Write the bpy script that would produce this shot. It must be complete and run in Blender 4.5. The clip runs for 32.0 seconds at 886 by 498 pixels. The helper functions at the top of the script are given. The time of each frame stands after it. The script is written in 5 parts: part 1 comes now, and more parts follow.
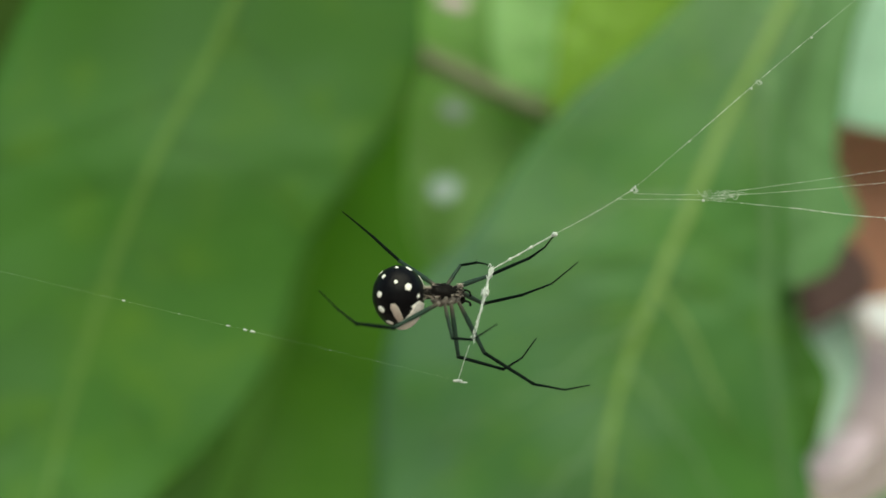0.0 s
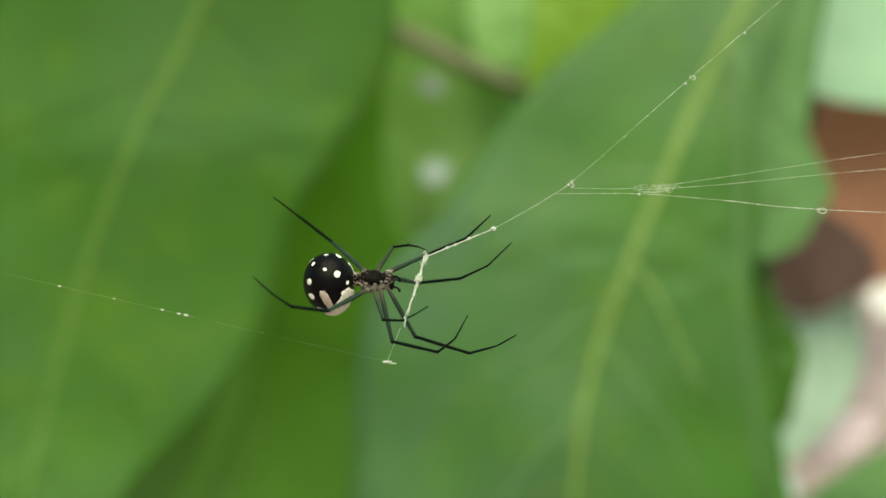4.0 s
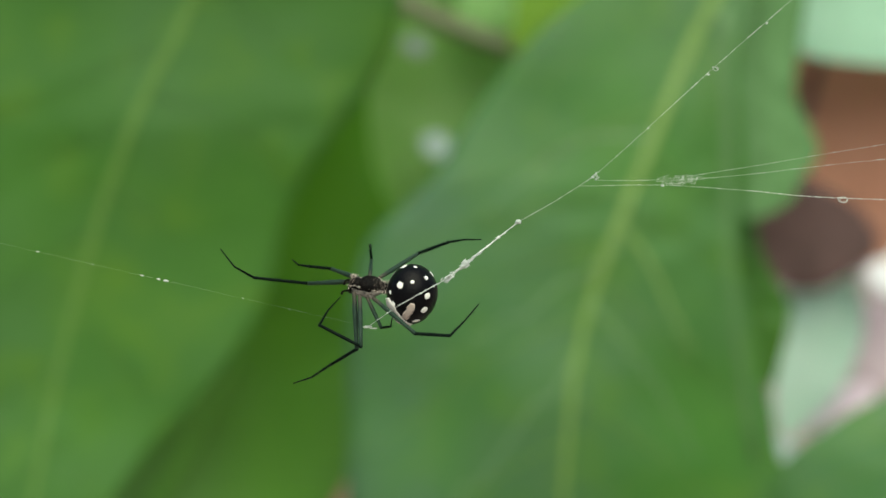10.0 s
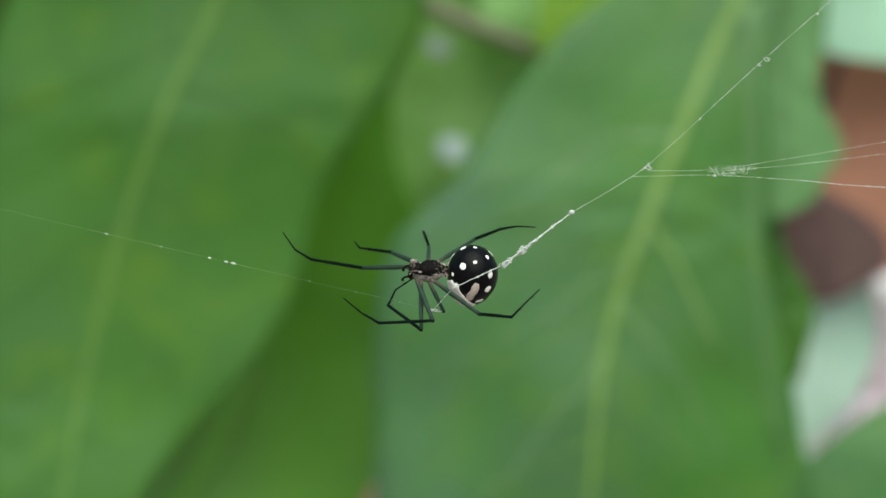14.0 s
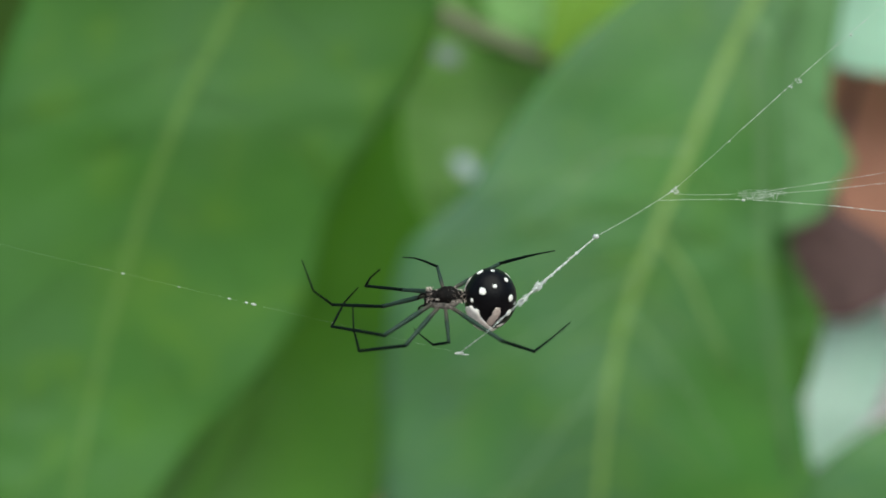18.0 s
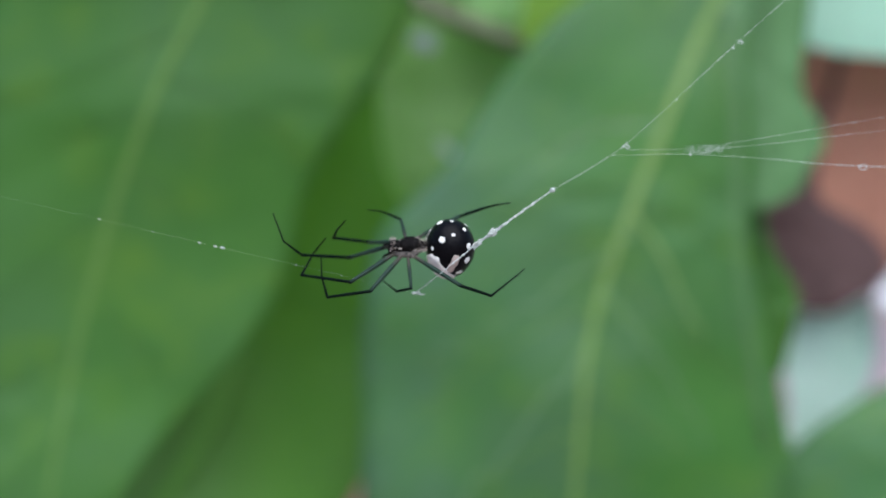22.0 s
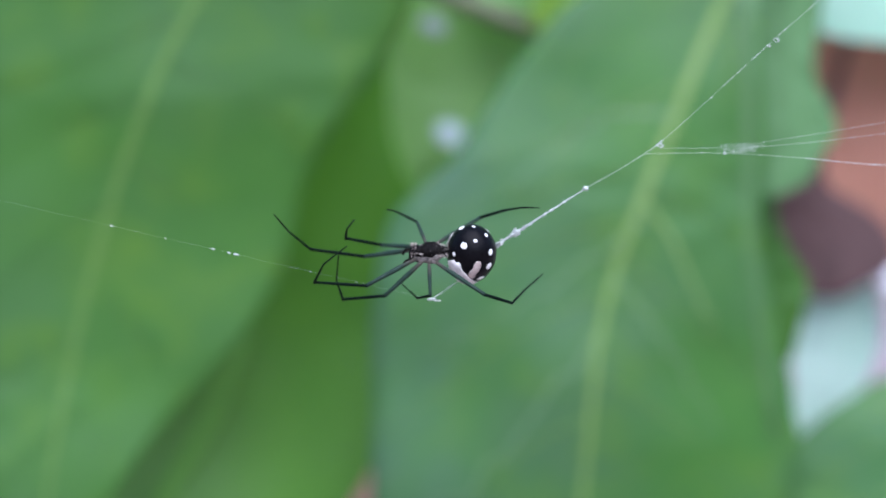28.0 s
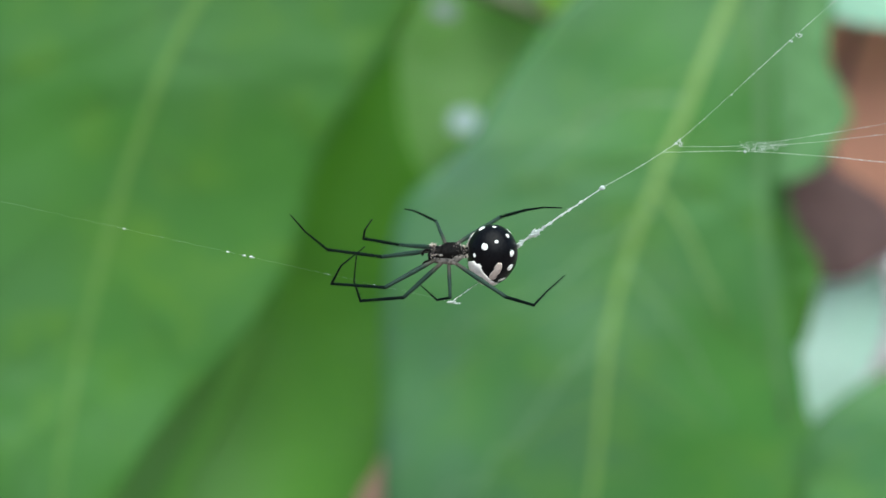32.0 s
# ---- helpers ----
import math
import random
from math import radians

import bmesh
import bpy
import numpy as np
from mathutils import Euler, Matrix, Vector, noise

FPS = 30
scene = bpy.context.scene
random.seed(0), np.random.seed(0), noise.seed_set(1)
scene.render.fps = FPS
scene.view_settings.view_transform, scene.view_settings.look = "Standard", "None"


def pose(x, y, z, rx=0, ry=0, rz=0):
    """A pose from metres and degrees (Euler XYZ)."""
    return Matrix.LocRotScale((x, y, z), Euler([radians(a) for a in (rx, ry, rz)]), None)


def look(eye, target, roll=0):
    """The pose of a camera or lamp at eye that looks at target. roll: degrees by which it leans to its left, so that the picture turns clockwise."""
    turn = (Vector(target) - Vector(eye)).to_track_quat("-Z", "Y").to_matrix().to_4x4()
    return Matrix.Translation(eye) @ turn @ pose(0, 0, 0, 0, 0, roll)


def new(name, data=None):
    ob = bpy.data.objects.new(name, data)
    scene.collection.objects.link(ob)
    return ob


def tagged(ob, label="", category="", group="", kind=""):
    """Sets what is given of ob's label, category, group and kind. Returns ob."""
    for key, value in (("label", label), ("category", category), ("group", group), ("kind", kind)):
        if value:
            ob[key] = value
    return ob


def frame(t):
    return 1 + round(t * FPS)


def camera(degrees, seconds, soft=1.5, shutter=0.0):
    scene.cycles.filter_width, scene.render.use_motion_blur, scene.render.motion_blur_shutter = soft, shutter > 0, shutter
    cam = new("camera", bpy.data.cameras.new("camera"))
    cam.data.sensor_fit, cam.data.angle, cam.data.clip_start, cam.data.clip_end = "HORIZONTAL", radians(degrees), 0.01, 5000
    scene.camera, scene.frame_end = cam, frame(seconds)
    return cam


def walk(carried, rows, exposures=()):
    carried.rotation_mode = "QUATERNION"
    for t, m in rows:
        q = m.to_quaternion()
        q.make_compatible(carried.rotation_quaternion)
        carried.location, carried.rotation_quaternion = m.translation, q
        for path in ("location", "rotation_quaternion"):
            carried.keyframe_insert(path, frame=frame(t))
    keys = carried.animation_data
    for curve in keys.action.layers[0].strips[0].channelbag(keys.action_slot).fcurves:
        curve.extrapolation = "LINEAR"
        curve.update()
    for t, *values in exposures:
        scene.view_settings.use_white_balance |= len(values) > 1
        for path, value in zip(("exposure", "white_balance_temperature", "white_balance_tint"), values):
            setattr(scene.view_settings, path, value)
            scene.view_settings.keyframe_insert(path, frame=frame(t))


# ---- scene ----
SECONDS = 32.0
cam = camera(36.0, SECONDS, soft=1.5)
cam.data.dof.use_dof = True
cam.data.dof.focus_distance = 0.085
cam.data.dof.aperture_fstop = 18.0

CAMERA_ROWS = [
    (0.0, pose(0.00059, -0.08320, 0.49965, 90.40, -1.03, 0.28)),
    (0.5, pose(0.00158, -0.08382, 0.50058, 90.32, -1.14, 0.10)),
    (1.0, pose(-0.00062, -0.08396, 0.50105, 90.03, -1.22, 0.29)),
    (1.5, pose(-0.00036, -0.08420, 0.50244, 89.75, -1.24, 0.36)),
    (2.0, pose(-0.00018, -0.08429, 0.50232, 89.33, -1.21, 0.65)),
    (2.5, pose(0.00177, -0.08459, 0.50315, 88.99, -1.07, 0.73)),
    (3.0, pose(0.00228, -0.08480, 0.50217, 88.89, -0.91, 0.91)),
    (3.5, pose(0.00418, -0.08501, 0.50114, 88.81, -0.69, 0.67)),
    (5.5, pose(0.00183, -0.08405, 0.50466, 88.19, -0.21, -0.37)),
    (6.0, pose(0.00315, -0.08414, 0.50468, 87.69, -0.18, -0.47)),
    (6.5, pose(0.00465, -0.08410, 0.50532, 87.45, -0.18, -0.44)),
    (7.0, pose(0.00520, -0.08399, 0.50635, 87.23, -0.16, -0.32)),
    (7.5, pose(0.00496, -0.08384, 0.50680, 87.05, -0.07, -0.17)),
    (8.0, pose(0.00669, -0.08404, 0.50636, 86.95, -0.05, 0.09)),
    (8.5, pose(0.00330, -0.08434, 0.50636, 86.54, -0.02, -0.98)),
    (9.0, pose(0.00218, -0.08477, 0.50514, 86.29, 0.08, -1.22)),
    (9.5, pose(0.00227, -0.08503, 0.50417, 86.22, 0.17, -1.42)),
    (10.0, pose(0.00047, -0.08500, 0.50453, 86.31, 0.23, -1.23)),
    (10.5, pose(-0.00032, -0.08492, 0.50475, 86.49, 0.21, -1.20)),
    (11.0, pose(0.00060, -0.08504, 0.50452, 86.52, 0.23, -1.16)),
    (11.5, pose(0.00095, -0.08519, 0.50419, 86.31, 0.31, -0.95)),
    (12.0, pose(0.00118, -0.08529, 0.50425, 86.31, 0.33, -0.96)),
    (12.5, pose(0.00006, -0.08531, 0.50448, 86.37, 0.38, -0.98)),
    (13.0, pose(-0.00050, -0.08546, 0.50437, 86.43, 0.37, -0.97)),
    (13.5, pose(-0.00150, -0.08558, 0.50370, 86.36, 0.49, -1.08)),
    (14.0, pose(-0.00299, -0.08560, 0.50393, 86.49, 0.49, -1.28)),
    (14.5, pose(-0.00337, -0.08575, 0.50503, 86.42, 0.39, -1.55)),
    (16.5, pose(-0.00348, -0.08648, 0.50328, 86.26, 0.18, -1.71)),
    (17.0, pose(-0.00467, -0.08627, 0.50469, 86.39, 0.03, -1.61)),
    (17.5, pose(-0.00582, -0.08593, 0.50550, 86.49, -0.09, -1.55)),
    (18.0, pose(-0.00529, -0.08567, 0.50518, 86.48, -0.08, -1.59)),
    (18.5, pose(-0.00460, -0.08587, 0.50467, 86.30, -0.01, -1.57)),
    (19.0, pose(-0.00328, -0.08631, 0.50290, 86.27, 0.15, -1.66)),
    (19.5, pose(-0.00288, -0.08649, 0.50155, 86.34, 0.33, -1.67)),
    (20.0, pose(-0.00182, -0.08669, 0.50076, 86.43, 0.47, -1.78)),
    (20.5, pose(-0.00147, -0.08670, 0.50081, 86.53, 0.51, -1.82)),
    (21.0, pose(-0.00181, -0.08666, 0.50169, 86.66, 0.53, -1.72)),
    (21.5, pose(-0.00236, -0.08662, 0.50226, 86.81, 0.51, -1.76)),
    (22.0, pose(-0.00265, -0.08674, 0.50186, 86.83, 0.53, -1.74)),
    (22.5, pose(-0.00274, -0.08697, 0.50131, 86.67, 0.60, -1.69)),
    (23.0, pose(-0.00271, -0.08719, 0.50082, 86.75, 0.59, -1.70)),
    (23.5, pose(-0.00198, -0.08704, 0.50044, 86.75, 0.60, -1.81)),
    (24.0, pose(-0.00196, -0.08672, 0.50108, 86.85, 0.57, -1.60)),
    (24.5, pose(-0.00153, -0.08654, 0.50173, 86.95, 0.46, -1.54)),
    (25.0, pose(-0.00226, -0.08636, 0.50192, 86.88, 0.44, -1.65)),
    (25.5, pose(-0.00350, -0.08628, 0.50236, 86.61, 0.43, -1.55)),
    (27.5, pose(-0.00536, -0.08604, 0.50364, 86.05, 0.25, -1.92)),
    (28.0, pose(-0.00520, -0.08607, 0.50330, 85.77, 0.21, -2.12)),
    (28.5, pose(-0.00519, -0.08618, 0.50310, 85.44, 0.19, -2.08)),
    (29.0, pose(-0.00542, -0.08620, 0.50336, 85.16, 0.19, -2.03)),
    (29.5, pose(-0.00528, -0.08614, 0.50369, 85.00, 0.15, -2.18)),
    (30.0, pose(-0.00564, -0.08607, 0.50411, 84.93, 0.12, -2.07)),
    (30.5, pose(-0.00517, -0.08610, 0.50409, 84.87, 0.13, -2.24)),
    (31.0, pose(-0.00546, -0.08607, 0.50374, 84.81, 0.16, -2.11)),
    (31.5, pose(-0.00578, -0.08590, 0.50405, 84.78, 0.21, -2.06)),
    (32.0, pose(-0.00598, -0.08544, 0.50454, 84.79, 0.20, -1.92)),
]

EXPOSURES = [(0.0, -0.08, 7270, -11), (2.0, 0.09, 8220, -13), (3.0, 0.11, 7850, -12), (4.5, 0.16, 8450, -13), (6.0, 0.14, 8650, -15), (8.0, 0.11, 7600, -9),
             (10.0, 0.05, 6950, -7), (14.0, 0.12, 6520, -3), (17.0, 0.06, 6350, -2), (19.0, 0.04, 6200, -1), (21.0, -0.04, 5980, 3), (22.0, 0.05, 5650, 10), (23.0, 0.14, 5420, 17),
             (25.0, 0.31, 5310, 18), (28.0, 0.41, 5320, 19), (30.0, 0.46, 5520, 13), (31.0, 0.43, 5720, 1), (32.0, 0.38, 5830, -3)]
walk(cam, CAMERA_ROWS, EXPOSURES)

# ---- light: bright overcast sky, soft sun from above and behind the camera ----
world = bpy.data.worlds.new("overcast_sky")
scene.world = world
world.use_nodes = True
wn = world.node_tree.nodes
sky = wn.new("ShaderNodeTexSky")
sky.sky_type = "NISHITA"
sky.sun_disc = False
sky.sun_elevation = radians(57)
sky.sun_rotation = radians(171)
sky.air_density = 1.0
sky.dust_density = 4.0
wn["Background"].inputs["Strength"].default_value = 0.15
world.node_tree.links.new(sky.outputs["Color"], wn["Background"].inputs["Color"])
sun_data = bpy.data.lights.new("sun", "SUN")
sun_data.energy = 3.3
sun_data.angle = radians(80)
sun_data.color = (1.0, 0.97, 0.92)
sun = new("sun", sun_data)
sun.matrix_world = look((0.22, -1.38, 2.7), (0.0, 0.0, 0.5))

# ---- materials ----
MM = 0.001


def nodes_of(name):
    m = bpy.data.materials.new(name)
    m.use_nodes = True
    return m, m.node_tree.nodes, m.node_tree.links


def noise_node(n, l, coord, scale, detail=3.0):
    t = n.new("ShaderNodeTexNoise")
    t.inputs["Scale"].default_value = scale
    t.inputs["Detail"].default_value = detail
    l.new(coord, t.inputs["Vector"])
    return t.outputs["Fac"]


def mixed(n, l, fac, a, b):
    m = n.new("ShaderNodeMix")
    m.data_type = "RGBA"
    l.new(fac, m.inputs["Factor"])
    for sock, v in ((m.inputs["A"], a), (m.inputs["B"], b)):
        if isinstance(v, tuple):
            sock.default_value = (*v, 1)
        else:
            l.new(v, sock)
    return m.outputs["Result"]


def stretch(n, l, fac, lo, hi):
    r = n.new("ShaderNodeMapRange")
    r.inputs["From Min"].default_value, r.inputs["From Max"].default_value = lo, hi
    l.new(fac, r.inputs["Value"])
    return r.outputs["Result"]


def surface(name, dark, light, other=None, big=60.0, fine=900.0, rough=0.5, bump=0.2, bump_m=0.0001, lucent=0.0, spec=0.5, coat=0.0, waxy=None, painted_light=None):
    """A two-scale noisy surface; scales in waves a metre. lucent: share of light that comes through."""
    m, n, l = nodes_of(name)
    p = n["Principled BSDF"]
    coord = n.new("ShaderNodeTexCoord").outputs["Object"]
    a = stretch(n, l, noise_node(n, l, coord, big), 0.35, 0.65)
    b = stretch(n, l, noise_node(n, l, coord, fine, 5.0), 0.3, 0.7)
    col = mixed(n, l, a, dark, light)
    col = mixed(n, l, b, col, other or tuple(0.5 * (x + y) * 1.12 for x, y in zip(dark, light)))
    if waxy:
        # bluish wax bloom in wide patches, yellowish flecks in small ones
        col = mixed(n, l, stretch(n, l, noise_node(n, l, coord, 42.0, 3.0), 0.42, 0.72), col, waxy)
        fleck = stretch(n, l, noise_node(n, l, coord, 150.0, 5.0), 0.5, 0.85)
        col = mixed(n, l, fleck, col, (light[0] * 1.4, light[1] * 1.1, light[2] * 0.8))
    if painted_light:
        # painted light in the colour, strongest at left, thinning out across the blade
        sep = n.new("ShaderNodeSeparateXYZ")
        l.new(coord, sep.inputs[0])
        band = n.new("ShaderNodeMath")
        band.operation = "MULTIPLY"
        l.new(stretch(n, l, sep.outputs["X"], painted_light[0], painted_light[1]), band.inputs[0])
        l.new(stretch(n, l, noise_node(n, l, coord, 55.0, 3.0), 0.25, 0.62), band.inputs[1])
        col = mixed(n, l, band.outputs[0], col, painted_light[2])
    l.new(col, p.inputs["Base Color"])
    rr = n.new("ShaderNodeMapRange")
    rr.inputs["To Min"].default_value, rr.inputs["To Max"].default_value = max(rough - 0.1, 0.05), min(rough + 0.1, 1)
    l.new(b, rr.inputs["Value"])
    l.new(rr.outputs["Result"], p.inputs["Roughness"])
    p.inputs["Specular IOR Level"].default_value = spec
    p.inputs["Coat Weight"].default_value = coat
    bp = n.new("ShaderNodeBump")
    bp.inputs["Strength"].default_value, bp.inputs["Distance"].default_value = bump, bump_m
    l.new(b, bp.inputs["Height"])
    l.new(bp.outputs["Normal"], p.inputs["Normal"])
    if lucent:
        t = n.new("ShaderNodeBsdfTranslucent")
        l.new(col, t.inputs["Color"])
        mx = n.new("ShaderNodeMixShader")
        mx.inputs[0].default_value = lucent
        l.new(p.outputs[0], mx.inputs[1])
        l.new(t.outputs[0], mx.inputs[2])
        l.new(mx.outputs[0], n["Material Output"].inputs["Surface"])
    return m


LEAF = surface("leaf_green", (0.03, 0.125, 0.02), (0.065, 0.195, 0.036), rough=0.45, lucent=0.2, spec=0.4, waxy=(0.075, 0.175, 0.07))
# grey-blue sky sheen on the left side is painted into this colour
LEAF_SHEEN = surface("leaf_green_painted_sheen", (0.03, 0.12, 0.015), (0.062, 0.188, 0.026), rough=0.42, lucent=0.2, spec=0.42, waxy=(0.068, 0.166, 0.052), painted_light=(-0.03, -0.05, (0.069, 0.152, 0.077)))
LEAF_WARM = surface("leaf_warm_green", (0.031, 0.116, 0.0095), (0.06, 0.177, 0.017), big=45.0, rough=0.46, lucent=0.2, spec=0.38, waxy=(0.054, 0.15, 0.031))
# paler copy of the leaf green, for the large leaf's lit right side
LEAF_LIT = surface("leaf_green_lit_copy", (0.095, 0.225, 0.07), (0.15, 0.3, 0.12), rough=0.42, lucent=0.25, spec=0.4)
LEAF_DEEP = surface("leaf_deep_green", (0.066, 0.22, 0.015), (0.105, 0.29, 0.025), rough=0.5, lucent=0.35, spec=0.2)
# left half painted lighter to lift it out of the hanging leaf's shadow
LEAF_DEEP_LIFTED = surface("leaf_deep_green_painted_light", (0.061, 0.2, 0.009), (0.096, 0.262, 0.015), rough=0.48, lucent=0.3, spec=0.3, painted_light=(-0.014, -0.036, (0.113, 0.252, 0.055)))
# darker copy of the leaf green, with the edge's shade in its colour
LEAF_SHADE = surface("leaf_green_shade_in_colour", (0.022, 0.06, 0.004), (0.045, 0.09, 0.01), rough=0.5, lucent=0.2, spec=0.15)
LEAF_YOUNG = surface("leaf_yellow_green", (0.2, 0.4, 0.03), (0.28, 0.48, 0.06), rough=0.45, lucent=0.45)
LEAF_LIGHT = surface("leaf_light_green", (0.15, 0.36, 0.045), (0.26, 0.49, 0.125), rough=0.4, lucent=0.45)
LEAF_FRESH = surface("leaf_fresh_pale_green", (0.34, 0.62, 0.2), (0.46, 0.7, 0.34), rough=0.4, lucent=0.5)
# brightness from the sky is put into this pale base colour
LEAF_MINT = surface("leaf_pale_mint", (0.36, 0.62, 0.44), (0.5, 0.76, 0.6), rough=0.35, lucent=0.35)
LEAF_WHITE = surface("leaf_whitish_underside", (0.47, 0.68, 0.55), (0.64, 0.78, 0.7), rough=0.5, lucent=0.45)
LEAF_DRY = surface("leaf_dry_brown", (0.28, 0.128, 0.082), (0.48, 0.22, 0.136), big=45.0, rough=0.7, lucent=0.15)
TIP_DRY = surface("leaf_dry_pinkish_tip", (0.28, 0.17, 0.12), (0.42, 0.27, 0.2), rough=0.7, lucent=0.1)
PETAL = surface("petal_white", (0.7, 0.71, 0.76), (0.78, 0.79, 0.83), rough=0.6, lucent=0.3)
PETAL_COOL = surface("petal_cool_white", (0.36, 0.47, 0.46), (0.46, 0.56, 0.55), rough=0.5, lucent=0.35)
PETAL_MAUVE = surface("petal_mauve", (0.45, 0.34, 0.38), (0.58, 0.46, 0.5), rough=0.7, lucent=0.2)
LIGHT_PATCH_GREY = surface("light_patch_grey_white", (0.3, 0.37, 0.33), (0.4, 0.46, 0.43), rough=0.5, lucent=0.3)
PETAL_PINK = surface("petal_pink", (0.76, 0.62, 0.72), (0.84, 0.72, 0.81), rough=0.6, lucent=0.35)
RIB = surface("leaf_rib", (0.135, 0.255, 0.05), (0.185, 0.3, 0.078), rough=0.5, lucent=0.1)
RIB_FAINT = surface("leaf_faint_vein", (0.075, 0.17, 0.05), (0.1, 0.205, 0.075), rough=0.45, lucent=0.18, spec=0.4)
RIB_WAX = surface("leaf_waxy_vein", (0.105, 0.215, 0.085), (0.145, 0.255, 0.12), rough=0.5, lucent=0.15)
RIB_DULL = surface("leaf_olive_rib", (0.075, 0.18, 0.025), (0.105, 0.215, 0.035), rough=0.5, lucent=0.1)
RIB_WIDE = surface("leaf_wide_rib", (0.105, 0.275, 0.034), (0.145, 0.33, 0.058), rough=0.5, lucent=0.3, spec=0.2)
LEAF_PURPLE = surface("leaf_dry_purple_brown", (0.058, 0.036, 0.034), (0.145, 0.09, 0.085), big=70.0, rough=0.75, lucent=0.1, spec=0.2)
BARK = surface("twig_bark", (0.11, 0.1, 0.065), (0.2, 0.165, 0.11), big=150.0, rough=0.85, bump=0.6)
TWIG = surface("twig_dusty_olive", (0.12, 0.135, 0.075), (0.17, 0.18, 0.11), big=150.0, rough=0.85, bump=0.6)
SILK = surface("silk", (0.5, 0.55, 0.52), (0.66, 0.7, 0.67), big=3000.0, fine=20000.0, rough=0.5, lucent=0.25)
SILK_THIN = surface("silk_thin", (0.5, 0.55, 0.51), (0.68, 0.72, 0.68), big=3000.0, fine=20000.0, rough=0.4, lucent=0.3)
GROUND = surface("ground_litter", (0.16, 0.12, 0.11), (0.34, 0.27, 0.26), big=6.0, fine=70.0, rough=0.95, bump=0.6, bump_m=0.01)
CHITIN = surface("chitin_black", (0.0015, 0.0015, 0.002), (0.004, 0.004, 0.005), big=1500.0, fine=9000.0, spec=0.09, rough=0.34, bump=0.3, bump_m=0.00003)
SPOT = surface("spot_white", (0.72, 0.71, 0.66), (0.85, 0.84, 0.8), big=4000.0, fine=20000.0, rough=0.6)
BELLY = surface("belly_greyish_white", (0.48, 0.44, 0.41), (0.83, 0.8, 0.76), big=2500.0, fine=14000.0, rough=0.6, bump=0.4, bump_m=0.00003)
PATCH = surface("patch_pale_brown", (0.4, 0.33, 0.28), (0.58, 0.5, 0.45), big=4000.0, fine=20000.0, rough=0.6)
CARAPACE = surface("carapace_blackish", (0.0018, 0.0018, 0.0018), (0.008, 0.0068, 0.0062), big=1600.0, fine=9000.0, spec=0.05, rough=0.5, bump=0.6, bump_m=0.00004)
STERNUM = surface("sternum_dark_mottled", (0.006, 0.006, 0.006), (0.26, 0.23, 0.2), other=(0.08, 0.07, 0.06), big=2600.0, fine=9000.0, rough=0.65, bump=0.6, bump_m=0.00005)
BEIGE = surface("sternum_beige", (0.03, 0.025, 0.02), (0.38, 0.34, 0.3), other=(0.15, 0.132, 0.115), big=2200.0, fine=9000.0, rough=0.65, bump=0.6, bump_m=0.00005)
LEG = surface("leg_dark_green", (0.002, 0.005, 0.0035), (0.005, 0.011, 0.008), big=1500.0, fine=9000.0, spec=0.03, rough=0.45, bump=0.2, bump_m=0.00002)


def femur_material():
    """Grey-green thigh, paler where it leaves the body."""
    m = surface("leg_femur_grey_green", (0.013, 0.027, 0.019), (0.028, 0.05, 0.037), big=1500.0, fine=9000.0, spec=0.08, rough=0.4, bump=0.2, bump_m=0.00002)
    n, l = m.node_tree.nodes, m.node_tree.links
    p = n["Principled BSDF"]
    col = p.inputs["Base Color"].links[0].from_socket
    sep = n.new("ShaderNodeSeparateXYZ")
    l.new(n["Texture Coordinate"].outputs["Object"], sep.inputs[0])
    l.new(mixed(n, l, stretch(n, l, sep.outputs["Z"], 0.0002, 0.0011), (0.07, 0.062, 0.05), col), p.inputs["Base Color"])
    return m


FEMUR = femur_material()

# ---- mesh helpers ----


def at(x, y, z):
    """Millimetres from the plan's origin, half a metre above the ground."""
    return Vector((x * MM, y * MM, 0.5 + z * MM))


def part(name, bm, material, parent=None, label=""):
    me = bpy.data.meshes.new(name)
    bm.normal_update()
    bm.to_mesh(me)
    bm.free()
    me.materials.append(material)
    me.polygons.foreach_set("use_smooth", [True] * len(me.polygons))
    ob = new(name, me)
    ob.parent = parent
    if label:
        tagged(ob, label)
    return ob


def tube(bm, pts, radii, sides=8, cap=True):
    """A round tube through points, with one radius a point."""
    pts = [Vector(p) for p in pts]
    rings = []
    up = None
    for i, p in enumerate(pts):
        d = (pts[min(i + 1, len(pts) - 1)] - pts[max(i - 1, 0)]).normalized()
        if up is None:
            up = d.orthogonal().normalized()
        up = (up - d * up.dot(d)).normalized()
        side = d.cross(up)
        rings.append([bm.verts.new(p + float(radii[i]) * (math.cos(a) * up + math.sin(a) * side))
                      for a in (2 * math.pi * k / sides for k in range(sides))])
    for a, b in zip(rings, rings[1:]):
        for k in range(sides):
            bm.faces.new((a[k], a[(k + 1) % sides], b[(k + 1) % sides], b[k]))
    if cap:
        bm.faces.new(rings[0][::-1])
        bm.faces.new(rings[-1])


def vec(a):
    return Vector([float(x) for x in a])


def curve_through(pts, n):
    """n points along a smooth curve through the given ones."""
    pts = [np.array(p, float) for p in pts]
    pts = [2 * pts[0] - pts[1]] + pts + [2 * pts[-1] - pts[-2]]
    out = []
    for k in range(n):
        u = k / (n - 1) * (len(pts) - 3)
        i = min(int(u), len(pts) - 4)
        f = u - i
        a, b, c, d = pts[i:i + 4]
        out.append(vec(0.5 * (2 * b + (c - a) * f + (2 * a - 5 * b + 4 * c - d) * f ** 2 + (3 * b - a - 3 * c + d) * f ** 3)))
    return out


